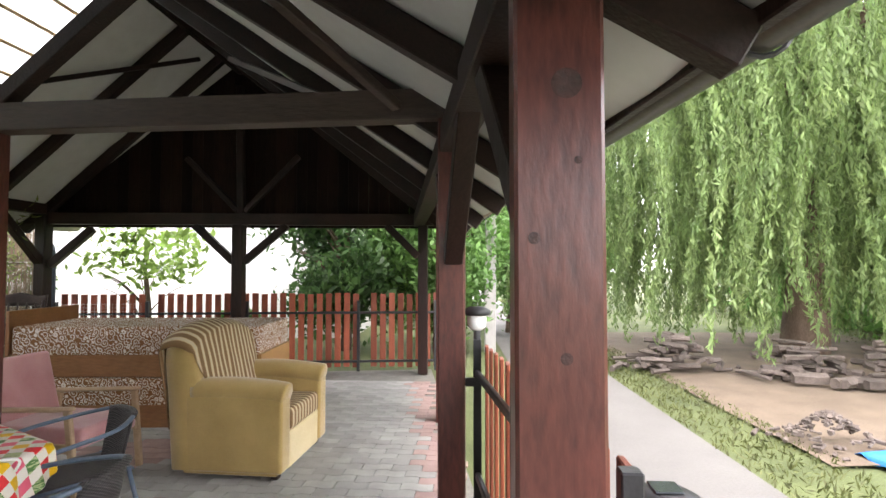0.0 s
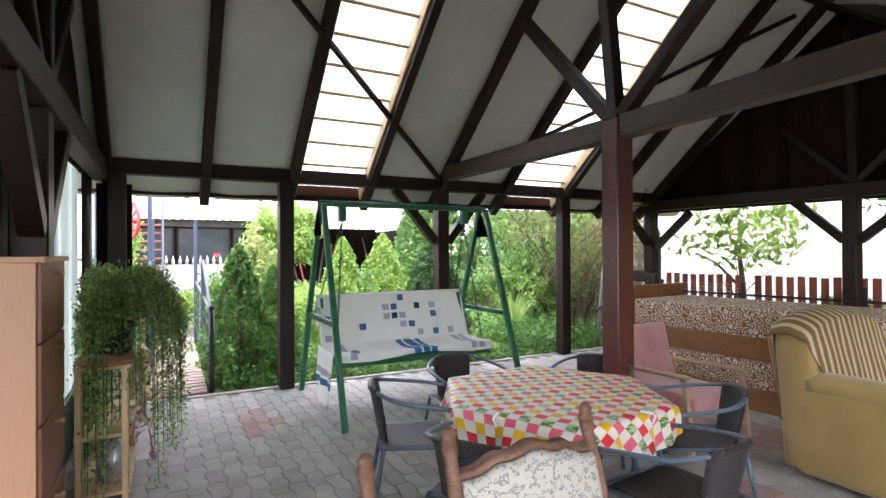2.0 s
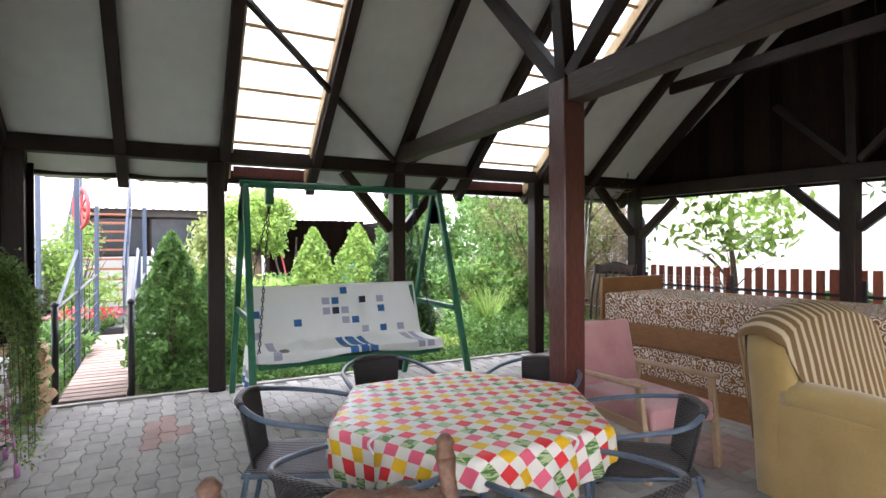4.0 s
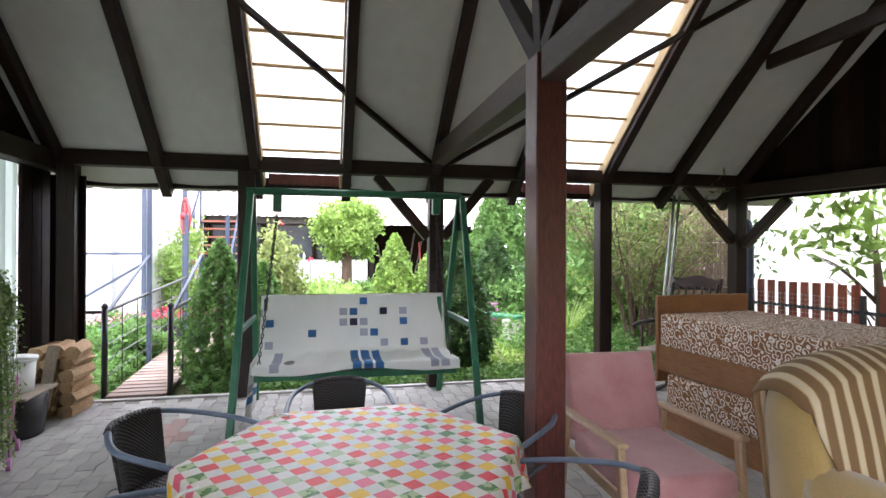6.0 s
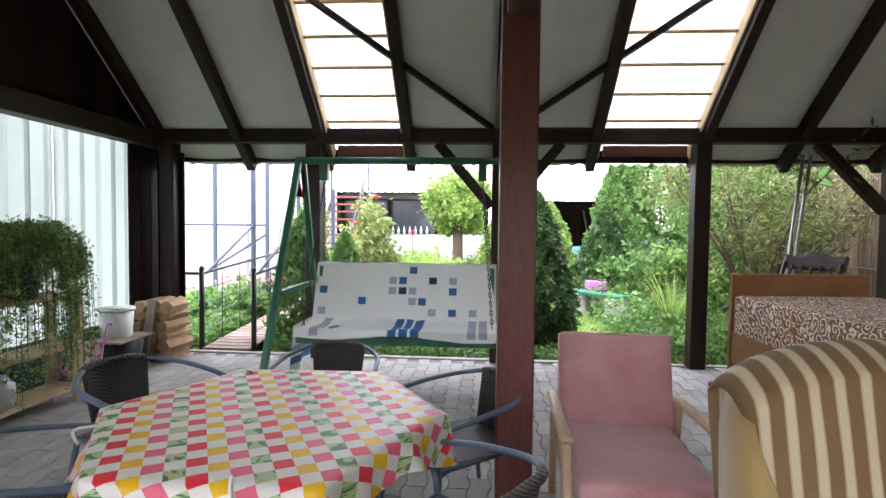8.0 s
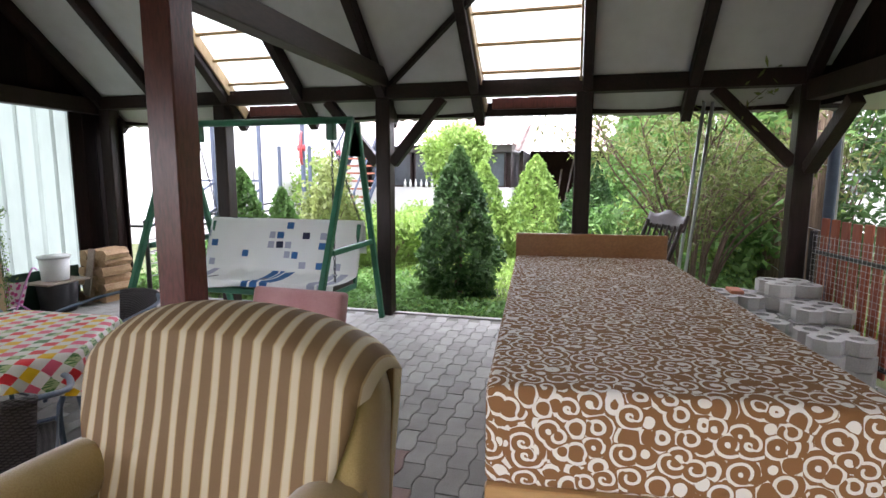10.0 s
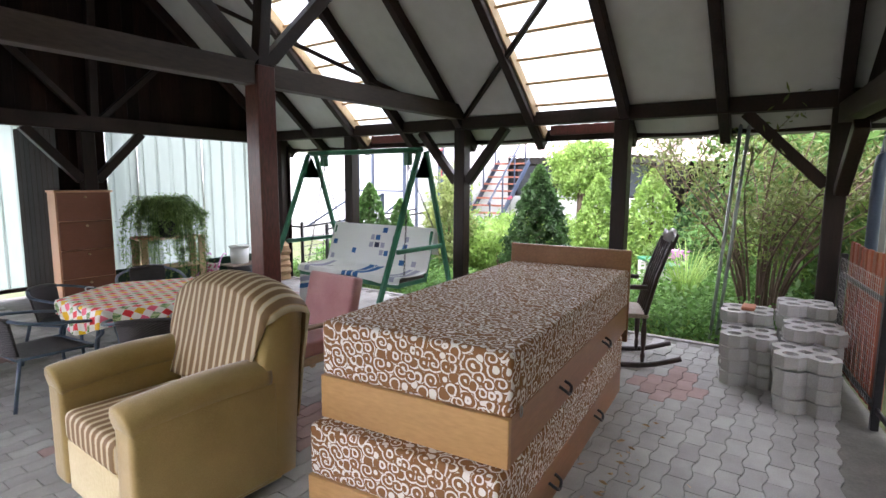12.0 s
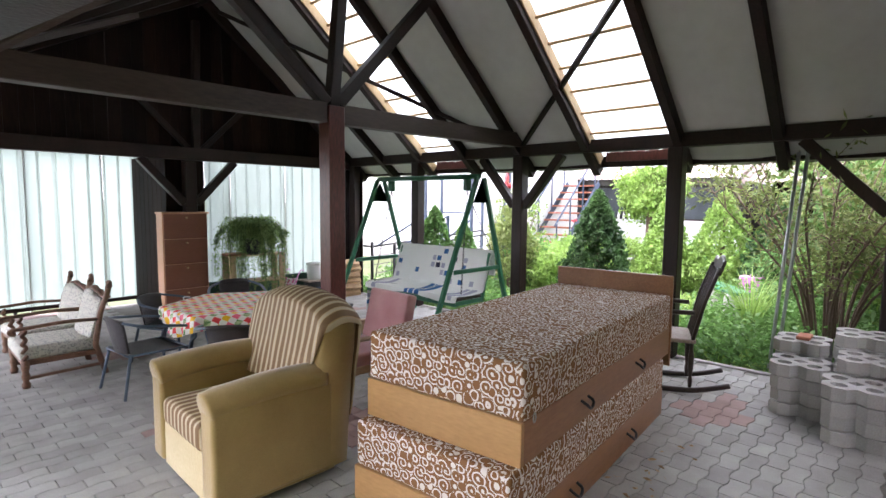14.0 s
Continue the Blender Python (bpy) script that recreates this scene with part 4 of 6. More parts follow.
# ---- armchair, faces +x ----
arm = thing("armchair", pose(-1.35, 5.25, 0, 0, 0, -2) @ Matrix.Diagonal((0.97, 1.06, 1.03, 1)), "ochre velvet armchair with a striped throw over its back", "armchair")
part("base", cushion(-0.36, 0.34, -0.42, 0.42, 0.03, 0.3, 0.02), VELVET, arm, "", True)
part("seat_cushion", cushion(-0.2, 0.38, -0.27, 0.27, 0.29, 0.44, 0.045, 0.03), STRIPE, arm, "striped velvet seat cushion", True)
for s in (-1, 1):
    bm = cushion(-0.34, 0.38, s * 0.36 - 0.075, s * 0.36 + 0.075, 0.05, 0.56, 0.03)
    part("arm_panel", bm, VELVET, arm, "", True)
    roll = [(-0.3, s * 0.355, 0.575), (0.0, s * 0.355, 0.585), (0.3, s * 0.355, 0.565), (0.385, s * 0.355, 0.55)]
    part("arm_pad", tube(smooth_curve(roll, 5), [0.085] * 15 + [0.075], None, 16), VELVET, arm, "rounded velvet arm pad", True)


def back_outline(u, v, grow=0.0):
    """Backrest: a thick slab, leaning, with a domed top and rounded shoulders."""
    a = math.pi * u
    half = 0.43 + grow
    y = -half * math.cos(a)
    top = 0.6 + (0.4 + grow) * math.sin(a) ** 0.42
    return y, top


bk = bmesh.new()
NB = 28
rows_ = []
for j, (dx, sh) in enumerate(((-0.12, 0.05), (-0.1, 0.0), (0.0, -0.015), (0.1, 0.0), (0.13, 0.06))):
    ring_ = []
    for i in range(NB + 1):
        y, top = back_outline(i / NB, 0)
        z = top - sh
        ring_.append((-0.33 + dx - 0.10 * (z - 0.3) / 0.7, y * (1 - sh), z))
    rows_.append(ring_)
vs = [[bk.verts.new(p) for p in r_] for r_ in rows_]
lows = [[bk.verts.new((-0.33 + dx, (-1 if e == 0 else 1) * 0.43 * (1 - sh), 0.06)) for e in (0, 1)] for dx, sh in ((-0.12, 0.05), (-0.1, 0.0), (0.0, -0.015), (0.1, 0.0), (0.13, 0.06))]
for j in range(4):
    for i in range(NB):
        bk.faces.new((vs[j][i], vs[j][i + 1], vs[j + 1][i + 1], vs[j + 1][i]))
    bk.faces.new((lows[j][0], vs[j][0], vs[j + 1][0], lows[j + 1][0]))
    bk.faces.new((vs[j][NB], lows[j][1], lows[j + 1][1], vs[j + 1][NB]))
bk.faces.new([lows[0][0]] + [lows[0][1]] + vs[0][::-1])
bk.faces.new([lows[4][1]] + [lows[4][0]] + vs[4])
bmesh.ops.recalc_face_normals(bk, faces=bk.faces[:])
part("backrest", bk, VELVET, arm, "", True)


def throw_over(u, v):
    y = (v - 0.5) * 0.84
    a = math.acos(max(-1, min(1, -y / 0.445)))
    top = 0.6 + 0.405 * max(math.sin(a), 0.001) ** 0.42
    w = 0.008 * noise.noise(Vector((u * 6, v * 12, 5)))
    if u < 0.42:
        s = u / 0.42
        z = 0.3 + (top - 0.36) * s
        return (-0.47 - 0.10 * (z - 0.3) / 0.7 + w, y * (1 + 0.05 * s), z + 0.02)
    if u < 0.58:
        s = (u - 0.42) / 0.16
        return (-0.57 + 0.28 * s + 0.0, y * 1.05, top - 0.02 + 0.045 * math.sin(math.pi * s))
    s = (u - 0.58) / 0.42
    z = top - 0.02 - (top - 0.5) * s
    return (-0.285 + 0.12 * s + w, y * (1.0 - 0.3 * s ** 1.5), z)


part("throw", surface(throw_over, 60, 36, 0.008), STRIPE, arm, "brown and beige striped velvet throw", True)
part("front_panel", cushion(0.33, 0.365, -0.28, 0.28, 0.04, 0.29, 0.01), CREAM, arm, "pale cream cloth front panel", True)
for s in (-1, 1):
    part("foot", box(0.28, 0.33, s * 0.36 - 0.03, s * 0.36 + 0.03, 0, 0.05), DARK, arm)


# ---- pink easy chair, faces +x ----
pk = thing("easy_chair", pose(-2.6, 4.76, 0, 0, 0, -3), "faded pink velvet easy chair with pale wooden arms", "armchair")
part("seat", cushion(-0.25, 0.42, -0.255, 0.255, 0.29, 0.42, 0.035, 0.02), PINK, pk, "", True)
bm = cushion(-0.05, 0.05, -0.27, 0.27, 0.0, 0.48, 0.03)
bmesh.ops.transform(bm, matrix=pose(-0.25, 0, 0.36, 0, -14, 0), verts=bm.verts[:])
part("backrest", bm, PINK, pk, "worn pink velvet backrest", True)
for s in (-1, 1):
    part("armrest", beam((-0.3, s * 0.3, 0.53), (0.4, s * 0.3, 0.56), 0.055, 0.028, None, 0.01), ARM_WOOD, pk, "worn beech armrest")
    part("leg", beam((0.36, s * 0.3, 0.55), (0.42, s * 0.29, 0.0), 0.035, 0.045), ARM_WOOD, pk)
    part("leg", beam((-0.24, s * 0.29, 0.52), (-0.34, s * 0.29, 0.0), 0.035, 0.045), ARM_WOOD, pk)
    part("side_rail", beam((-0.3, s * 0.275, 0.3), (0.4, s * 0.275, 0.3), 0.02, 0.06), ARM_WOOD, pk)


# ---- two stacked beds; head at -x ----
def bed(z, name_label, head, dx):
    b = thing("bed_frame", pose(-2.86 + dx, 6.39, z, 0, 0, 5.0), name_label, "bed", "stacked beds")
    part("end_panel", box(1.12, 1.15, -0.475, 0.475, 0.0, 0.205, 0.004), BED_WOOD_Y, b, "varnished golden wood end panel")
    for s in (-1, 1):
        part("side_panel", box(-1.15, 1.12, s * 0.46 - 0.012, s * 0.46 + 0.012, 0.0, 0.205, 0.003), BED_WOOD, b)
    part("slat_base", box(-1.14, 1.12, -0.44, 0.44, 0.12, 0.16, 0.003), BED_WOOD, b)
    part("mattress", cushion(-1.13, 1.135, -0.478, 0.478, 0.2, 0.448 if not head else 0.462, 0.03, 0.012), SCROLL, b, "brown scroll-patterned upholstered mattress", True)
    if head:
        part("headboard", box(-1.185, -1.155, -0.48, 0.48, -0.1, 0.605, 0.006), BED_WOOD, b, "varnished walnut headboard")
        part("pull_ring", tube([(1.06 + 0.012 * math.cos(k * math.tau / 10), 0.49, 0.21 + 0.022 * math.sin(k * math.tau / 10)) for k in range(10)], 0.003, None, 5, True), ZINC, b, "small metal corner loop")
    for x in (-0.45, 0.42):
        part("handle", tube(smooth_curve([(x, 0.472, 0.12), (x + 0.005, 0.507, 0.1), (x + 0.045, 0.512, 0.075), (x + 0.085, 0.507, 0.1), (x + 0.09, 0.472, 0.12)], 4), 0.008), IRON, b)
    return b


bed(0.0, "varnished wooden bed base with brown patterned mattress on the floor", False, 0.09)
bed(0.455, "varnished wooden bed with headboard stacked on another bed", True, 0.0)


# ---- rocking chair ----
rc = thing("rocking_chair", pose(-4.7, 6.5, 0, 0, 0, -68) @ Matrix.Diagonal((1, 1, 1.07, 1)), "dark turned-wood rocking chair with a worn plank seat", "chair")
for s in (-1, 1):
    part("rocker", tube(smooth_curve([(0.42, s * 0.23, 0.07), (0.2, s * 0.23, 0.03), (0, s * 0.23, 0.022), (-0.25, s * 0.23, 0.035), (-0.5, s * 0.23, 0.1)], 5), 0.022), ROCKER, rc, "", True)
    for x, xt in ((0.2, 0.16), (-0.2, -0.17)):
        part("leg", lathe([(0.014, 0.03), (0.02, 0.1), (0.013, 0.13), (0.022, 0.2), (0.024, 0.3), (0.014, 0.36), (0.018, 0.41)], x, s * 0.2, 10), ROCKER, rc, "", True)
    part("arm", tube(smooth_curve([(-0.2, s * 0.26, 0.66), (0.0, s * 0.29, 0.66), (0.2, s * 0.28, 0.65), (0.26, s * 0.27, 0.63)], 4), 0.02), ROCKER, rc, "", True)
    part("arm_post", lathe([(0.012, 0.42), (0.02, 0.5), (0.012, 0.54), (0.018, 0.64)], 0.16, s * 0.24, 10), ROCKER, rc, "", True)
    part("back_post", tube([(-0.2, s * 0.22, 0.42), (-0.28, s * 0.24, 0.75), (-0.38, s * 0.24, 1.02)], 0.017), ROCKER, rc, "", True)
for k in range(5):
    y = (k - 2) * 0.085
    part("spindle", tube([(-0.2, y * 0.9, 0.43), (-0.28, y, 0.72), (-0.37, y, 1.0)], [0.009, 0.014, 0.009]), ROCKER, rc, "", True)
bm = surface(lambda u, v: (-0.38 - 0.04 * u - 0.02 * math.cos((v - 0.5) * 3), (v - 0.5) * 0.54, 0.96 + 0.12 * u + 0.02 * math.cos((v - 0.5) * 9) * u), 4, 16, 0.022)
part("crest_rail", bm, ROCKER, rc, "", True)
part("seat", cushion(-0.23, 0.24, -0.24, 0.24, 0.405, 0.44, 0.015), SEAT_WOOD, rc, "worn greyish plank seat", True)


# ---- carved armchairs, face +x ----
def carved_chair():
    c = thing("carved_armchair", Matrix.Identity(4), "old carved oak armchair with grey medallion tapestry, stuffing showing", "armchair", "carved armchairs")
    for s in (-1, 1):
        part("front_leg", lathe([(0.03, 0.0), (0.036, 0.04), (0.022, 0.07), (0.034, 0.13), (0.024, 0.17), (0.034, 0.22), (0.034, 0.3)], 0.3, s * 0.28, 12), CARVED, c, "", True)
        tw = bmesh.new()
        tube([(0.3 + 0.012 * math.cos(k * 0.9), s * 0.28 + 0.012 * math.sin(k * 0.9), 0.3 + k * 0.0125) for k in range(26)], 0.019, tw, 8)
        part("twisted_post", tw, CARVED, c, "barley-twist arm post", True)
        part("back_post", tube([(-0.32, s * 0.28, 0.0), (-0.24, s * 0.285, 0.35), (-0.29, s * 0.29, 0.7), (-0.36, s * 0.29, 0.94), (-0.37, s * 0.29, 1.0)], [0.026, 0.028, 0.026, 0.024, 0.03], None, 8), CARVED, c, "", True)
        part("finial", lathe([(0.018, 0.985), (0.03, 1.0), (0.022, 1.03), (0.028, 1.05), (0.012, 1.075)], -0.375, s * 0.29, 10), CARVED, c, "", True)
        part("arm", tube(smooth_curve([(-0.28, s * 0.29, 0.64), (0.0, s * 0.3, 0.66), (0.25, s * 0.3, 0.645), (0.37, s * 0.3, 0.64), (0.39, s * 0.3, 0.61), (0.36, s * 0.3, 0.595)], 5), [0.02] * 16 + [0.026] * 10, None, 10), CARVED, c, "scrolled carved arm", True)
    part("stretcher", beam((-0.27, -0.28, 0.12), (0.3, -0.28, 0.1), 0.03, 0.03), CARVED, c)
    part("stretcher", beam((-0.27, 0.28, 0.12), (0.3, 0.28, 0.1), 0.03, 0.03), CARVED, c)
    part("seat_rail", box(-0.28, 0.32, -0.3, 0.3, 0.24, 0.3, 0.01), CARVED, c)
    part("seat", cushion(-0.26, 0.34, -0.29, 0.29, 0.29, 0.43, 0.05, 0.03), TAPESTRY, c, "grey medallion tapestry seat", True)

    def crest(v):
        t = abs(v - 0.5) * 2
        return 0.875 + 0.03 * (1 + math.cos(math.pi * t)) + 0.022 * math.exp(-((t - 0.5) / 0.13) ** 2) + 0.022 * math.exp(-(t / 0.18) ** 2)

    def back(top, width, x0):
        return lambda u, v: (x0 - 0.1 * u + 0.03 * math.sin(math.pi * v), (v - 0.5) * width, 0.42 + (crest(v) - top - 0.42) * u)
    part("back_panel", surface(back(0.015, 0.53, -0.25), 10, 28, 0.05), TAPESTRY, c, "grey medallion tapestry back", True)
    rail = bmesh.new()
    for k in range(2):
        tube([(-0.35 - 0.02 * k + 0.03 * math.sin(math.pi * q / 36), (q / 36 - 0.5) * 0.56, crest(q / 36) + 0.004 * k) for q in range(37)], 0.021, rail, 8)
    part("crest_rail", rail, CARVED, c, "scrolled carved crest rail", True)
    part("lace", surface(back(0.075, 0.43, -0.213), 10, 28, 0.004), TAPESTRY, c, "pale braid-edged tapestry panel", True)
    part("braid", tube([(-0.31 + 0.03 * math.sin(math.pi * q / 30), (q / 30 - 0.5) * 0.44, crest(q / 30) - 0.073) for q in range(31)], 0.006), WHITE_PLASTIC, c, "white cord edging", True)
    return c


cc = carved_chair()
cc.matrix_world = pose(-0.98, 2.38, 0, 0, 0, 0) @ Matrix.Diagonal((0.95, 1.03, 0.8, 1))
copy_thing(cc, pose(-1.04, 1.52, 0, 0, 0, 4) @ Matrix.Diagonal((0.95, 1.06, 0.93, 1)))


# ---- shoe cabinet against the south wall ----
cab = thing("shoe_cabinet", pose(-2.76, 0.69, 0) @ Matrix.Diagonal((1.03, 1.1, 0.965, 1)), "tall narrow laminate shoe cabinet with four tilting drawers", "cabinet")
part("body", box(-0.285, 0.285, -0.11, 0.085, 0.02, 1.46, 0.003), BIRCH, cab)
part("top", box(-0.3, 0.3, -0.115, 0.115, 1.46, 1.485, 0.003), BIRCH, cab)
for k in range(4):
    z = 0.06 + k * 0.352
    bm = box(-0.27, 0.27, 0.085, 0.1, z, z + 0.342, 0.003)
    d = part("drawer", bm, DRAWER, cab, "red-brown tilting drawer front")
    for x in (-0.06,):
        part("knob", tube([(x + 0.06, 0.1, z + 0.29), (x + 0.06, 0.118, z + 0.29), (x + 0.06, 0.125, z + 0.29), (x + 0.06, 0.136, z + 0.29)], [0.008, 0.008, 0.015, 0.013], None, 12), PALE_WOOD, d, "round pale knob", True)

# ---- plant stand with trailing fern, watering can ----
st_ = thing("plant_stand", pose(-3.66, 0.95, 0), "pale wooden two-tier plant stand", "stand")
for x in (-0.38, 0.38):
    for y in (-0.12, 0.1):
        part("leg", box(x - 0.045, x + 0.045, y - 0.015, y + 0.015, 0, 0.8, 0.003), PALE_WOOD, st_)
for z in (0.1, 0.42, 0.8):
    part("shelf", box(-0.42, 0.42, -0.14, 0.13, z, z + 0.022, 0.003), PALE_WOOD, st_)
pot = thing("potted_fern", pose(-3.62, 0.95, 0.822), "trailing asparagus fern in a black pot", "plant")
part("pot", lathe([(0.11, 0), (0.12, 0.02), (0.15, 0.2), (0.16, 0.21), (0.14, 0.21), (0.13, 0.17)], 0, 0, 20), BLACK_PLASTIC, pot, "", True)
part("saucer", lathe([(0.14, 0.0), (0.17, 0.02), (0.165, 0.025)], 0.28, 0.02, 20), TERRACOTTA, pot, "terracotta saucer", True)
rng = np.random.default_rng(5)
fern, stems = [], bmesh.new()
for k in range(150):
    a, reach, h = rng.uniform(0, math.tau), rng.uniform(0.12, 0.52), rng.uniform(0.06, 0.3)
    fall = rng.uniform(0.35, 0.98) if rng.random() < 0.62 else rng.uniform(0.0, 0.3)
    cy = 0.36 if math.sin(a) > 0 else 0.12
    pts = smooth_curve([(0, 0, 0.2), (reach * 0.5 * math.cos(a), cy * 0.5 * math.sin(a), 0.22 + h), (reach * math.cos(a), cy * math.sin(a), 0.2 + h * 0.6), (reach * 1.1 * math.cos(a), cy * 1.1 * math.sin(a), 0.2 + h * 0.3 - fall)], 8)
    tube(pts[::3], 0.0022, stems, 3)
    for p in pts[4:]:
        fern.append(np.array(p) + rng.normal(size=(9, 3)) * 0.022)
part("stem", stems, LEAF_DARK, pot)
leaves("foliage", np.concatenate(fern), 0.013, LEAF_FERN, pot, 1.2)
can = thing("watering_can", pose(-3.45, 0.98, 0.122), "grey galvanised watering can on the stand", "watering can")
part("body", lathe([(0.07, 0), (0.085, 0.01), (0.085, 0.16), (0.05, 0.2), (0.045, 0.22)], 0, 0, 18), ZINC, can, "", True)
part("handle", tube(smooth_curve([(0.08, 0, 0.05), (0.14, 0, 0.12), (0.1, 0, 0.22), (0.03, 0, 0.22)], 5), 0.008), ZINC, can, "", True)

# ---- doll's pushchair ----
pc = thing("toy_pushchair", pose(-4.17, 0.99, 0, 0, 0, 20), "toy pushchair with pink flowered seat and purple frame", "pushchair")
for s in (-1, 1):
    part("side_tube", tube(smooth_curve([(0.2, s * 0.13, 0.04), (0.05, s * 0.13, 0.28), (-0.12, s * 0.13, 0.5), (-0.18, s * 0.13, 0.53), (-0.22, s * 0.13, 0.5)], 4), 0.008), PURPLE, pc, "", True)
    part("cross_tube", tube([(-0.2, s * 0.13, 0.04), (0.12, s * 0.13, 0.26)], 0.008), PURPLE, pc, "", True)
    for x in (0.2, -0.2):
        w = part("wheel", tube([(x, s * 0.13 - 0.014, 0.04), (x, s * 0.13 - 0.012, 0.04), (x, s * 0.13 + 0.012, 0.04), (x, s * 0.13 + 0.014, 0.04)], [0.02, 0.04, 0.04, 0.02], None, 14), PURPLE, pc)
part("seat", surface(lambda u, v: (0.12 - 0.2 * u if u < 0.5 else 0.02 - 0.22 * (u - 0.5), (v - 0.5) * 0.25, 0.2 - 0.02 * math.sin(math.pi * v) + (0.0 if u < 0.5 else 0.44 * (u - 0.5))), 12, 8, 0.004), FLOWER_FABRIC, pc, "pink flowered cloth seat", True)

# ---- tub, board, bucket, firewood ----
tub = tagged(part("rubber_tub", lathe([(0.15, 0), (0.16, 0.01), (0.19, 0.3), (0.2, 0.31), (0.18, 0.3)], 0, 0, 24), BLACK_PLASTIC, None, "", True), "black rubber tub on the paving", "tub")
tub.location = (-4.74, 0.88, 0)
brd = tagged(part("board", box(-0.24, 0.24, -0.16, 0.16, 0, 0.02, 0.003), SEAT_WOOD), "old board lying over the black tub", "board")
brd.location = (-4.75, 0.88, 0.312)
bk_ = thing("plastic_bucket", pose(-4.76, 0.84, 0.333), "white plastic bucket with lid on the board", "bucket")
part("body", lathe([(0.12, 0), (0.125, 0.01), (0.14, 0.24)], 0, 0, 24), WHITE_PLASTIC, bk_, "", True)
part("lid", lathe([(0.15, 0.235), (0.152, 0.26), (0.14, 0.262), (0.13, 0.25)], 0, 0, 24), WHITE_PLASTIC, bk_, "", True)


def split_log(x, y, z, l, r, yaw, material, name="firewood_log", label="split firewood log in a stack", group="stacked firewood", ang=0.0):
    bm = bmesh.new()
    k = random.choice((3, 4, 5))
    ring_ = [(r * random.uniform(0.75, 1.1) * math.cos(q * math.tau / (k + 2) + ang), r * random.uniform(0.7, 1.05) * math.sin(q * math.tau / (k + 2) + ang)) for q in range(k + 2)]
    cuts = [[bm.verts.new((s * l / 2, a + random.uniform(-0.006, 0.006), b + random.uniform(-0.006, 0.006))) for a, b in ring_] for s in (-1, -0.3, 0.3, 1)]
    for c0, c1 in zip(cuts[:-1], cuts[1:]):
        for q in range(k + 2):
            bm.faces.new((c0[q], c0[(q + 1) % (k + 2)], c1[(q + 1) % (k + 2)], c1[q]))
    bm.faces.new(cuts[0][::-1])
    bm.faces.new(cuts[-1])
    ob = tagged(part(name, bm, material), label, "log", group)
    ob.matrix_world = pose(x, y, z, 0, 0, yaw)
    return ob


for row in range(6):
    for k in range(3):
        split_log(-5.3 + random.uniform(-0.03, 0.03), 0.78 + k * 0.13 + (row % 2) * 0.03, 0.06 + row * 0.098, 0.36, 0.07, random.uniform(-10, 10), LOG)
plank = timber("plank", (-5.05, 0.9, 0.1), (-5.12, 0.95, 0.62), 0.09, 0.02, SEAT_WOOD, "grey plank leaning on the firewood", "plank")


# ---- concrete lawn stones in two stacks ----
def lattice_stone():
    bm = bmesh.new()
    for ix in range(2):
        for iy in range(2):
            cx, cy = (ix - 0.5) * 0.19, (iy - 0.5) * 0.19
            outer = [(cx + 0.098 * math.cos(radians(22.5 + 45 * k)) / math.cos(radians(22.5)), cy + 0.098 * math.sin(radians(22.5 + 45 * k)) / math.cos(radians(22.5))) for k in range(8)]
            inner = [(cx + 0.052 * math.cos(radians(22.5 + 45 * k)), cy + 0.052 * math.sin(radians(22.5 + 45 * k))) for k in range(8)]
            rings_ = [[bm.verts.new((*p, z)) for p in ring_] for ring_ in (outer, inner) for z in (0.004, 0.096)]
            ob_, ot, ib, it = rings_
            for k in range(8):
                n_ = (k + 1) % 8
                bm.faces.new((ob_[k], ob_[n_], ot[n_], ot[k]))
                bm.faces.new((ib[n_], ib[k], it[k], it[n_]))
                bm.faces.new((ot[k], ot[n_], it[n_], it[k]))
                bm.faces.new((ob_[n_], ob_[k], ib[k], ib[n_]))
    return bm


stone = tagged(part("lawn_stone", lattice_stone(), CONCRETE), "grey concrete lattice lawn stone in a stack", "paving stone", "stacked lawn stones")
stone.matrix_world = pose(-4.78, 7.52, 0, 0, 0, 8)
for x, y, n_, zz in ((-4.78, 7.52, 4, 1), (-5.18, 7.47, 5, 0), (-4.43, 7.9, 4, 0), (-4.83, 7.92, 5, 0), (-5.22, 7.87, 6, 0)):
    for k in range(n_):
        if (x, k) != (-4.78, 0):
            copy_thing(stone, pose(x + random.uniform(-0.012, 0.012), y + random.uniform(-0.012, 0.012), k * 0.1, 0, 0, 4 + random.uniform(-2, 2)))
shard = tagged(part("stone_shard", cushion(-0.09, 0.09, -0.05, 0.05, 0, 0.03, 0.012), TERRACOTTA), "flat brown shard lying on the lawn stones", "shard")
shard.location = (-5.18, 7.47, 0.498)
pole = thing("metal_poles", Matrix.Identity(4), "pair of thin galvanised poles leaning at the eave", "pole")
part("pole", tube([(-5.85, 7.1, 0.0), (-5.72, 7.25, 2.1)], 0.016), ZINC, pole, "", True)
part("pole", tube([(-5.85, 7.16, 0.0), (-5.72, 7.32, 2.1)], 0.016), ZINC, pole, "", True)


# ---- plants ----
def conifer(x, y, h, r, material, n, label, seed, size=0.035):
    t = thing("conifer", pose(x, y, -0.05), label, "conifer", "garden conifers")
    part("trunk", lathe([(0.05, 0), (0.04, h * 0.4), (0.012, h * 0.92)], 0, 0, 8), BARK, t, "", True)
    leaves("foliage", cone_points(n, (0, 0, 0), h, r, seed), size, material, t, 1.1)
    return t


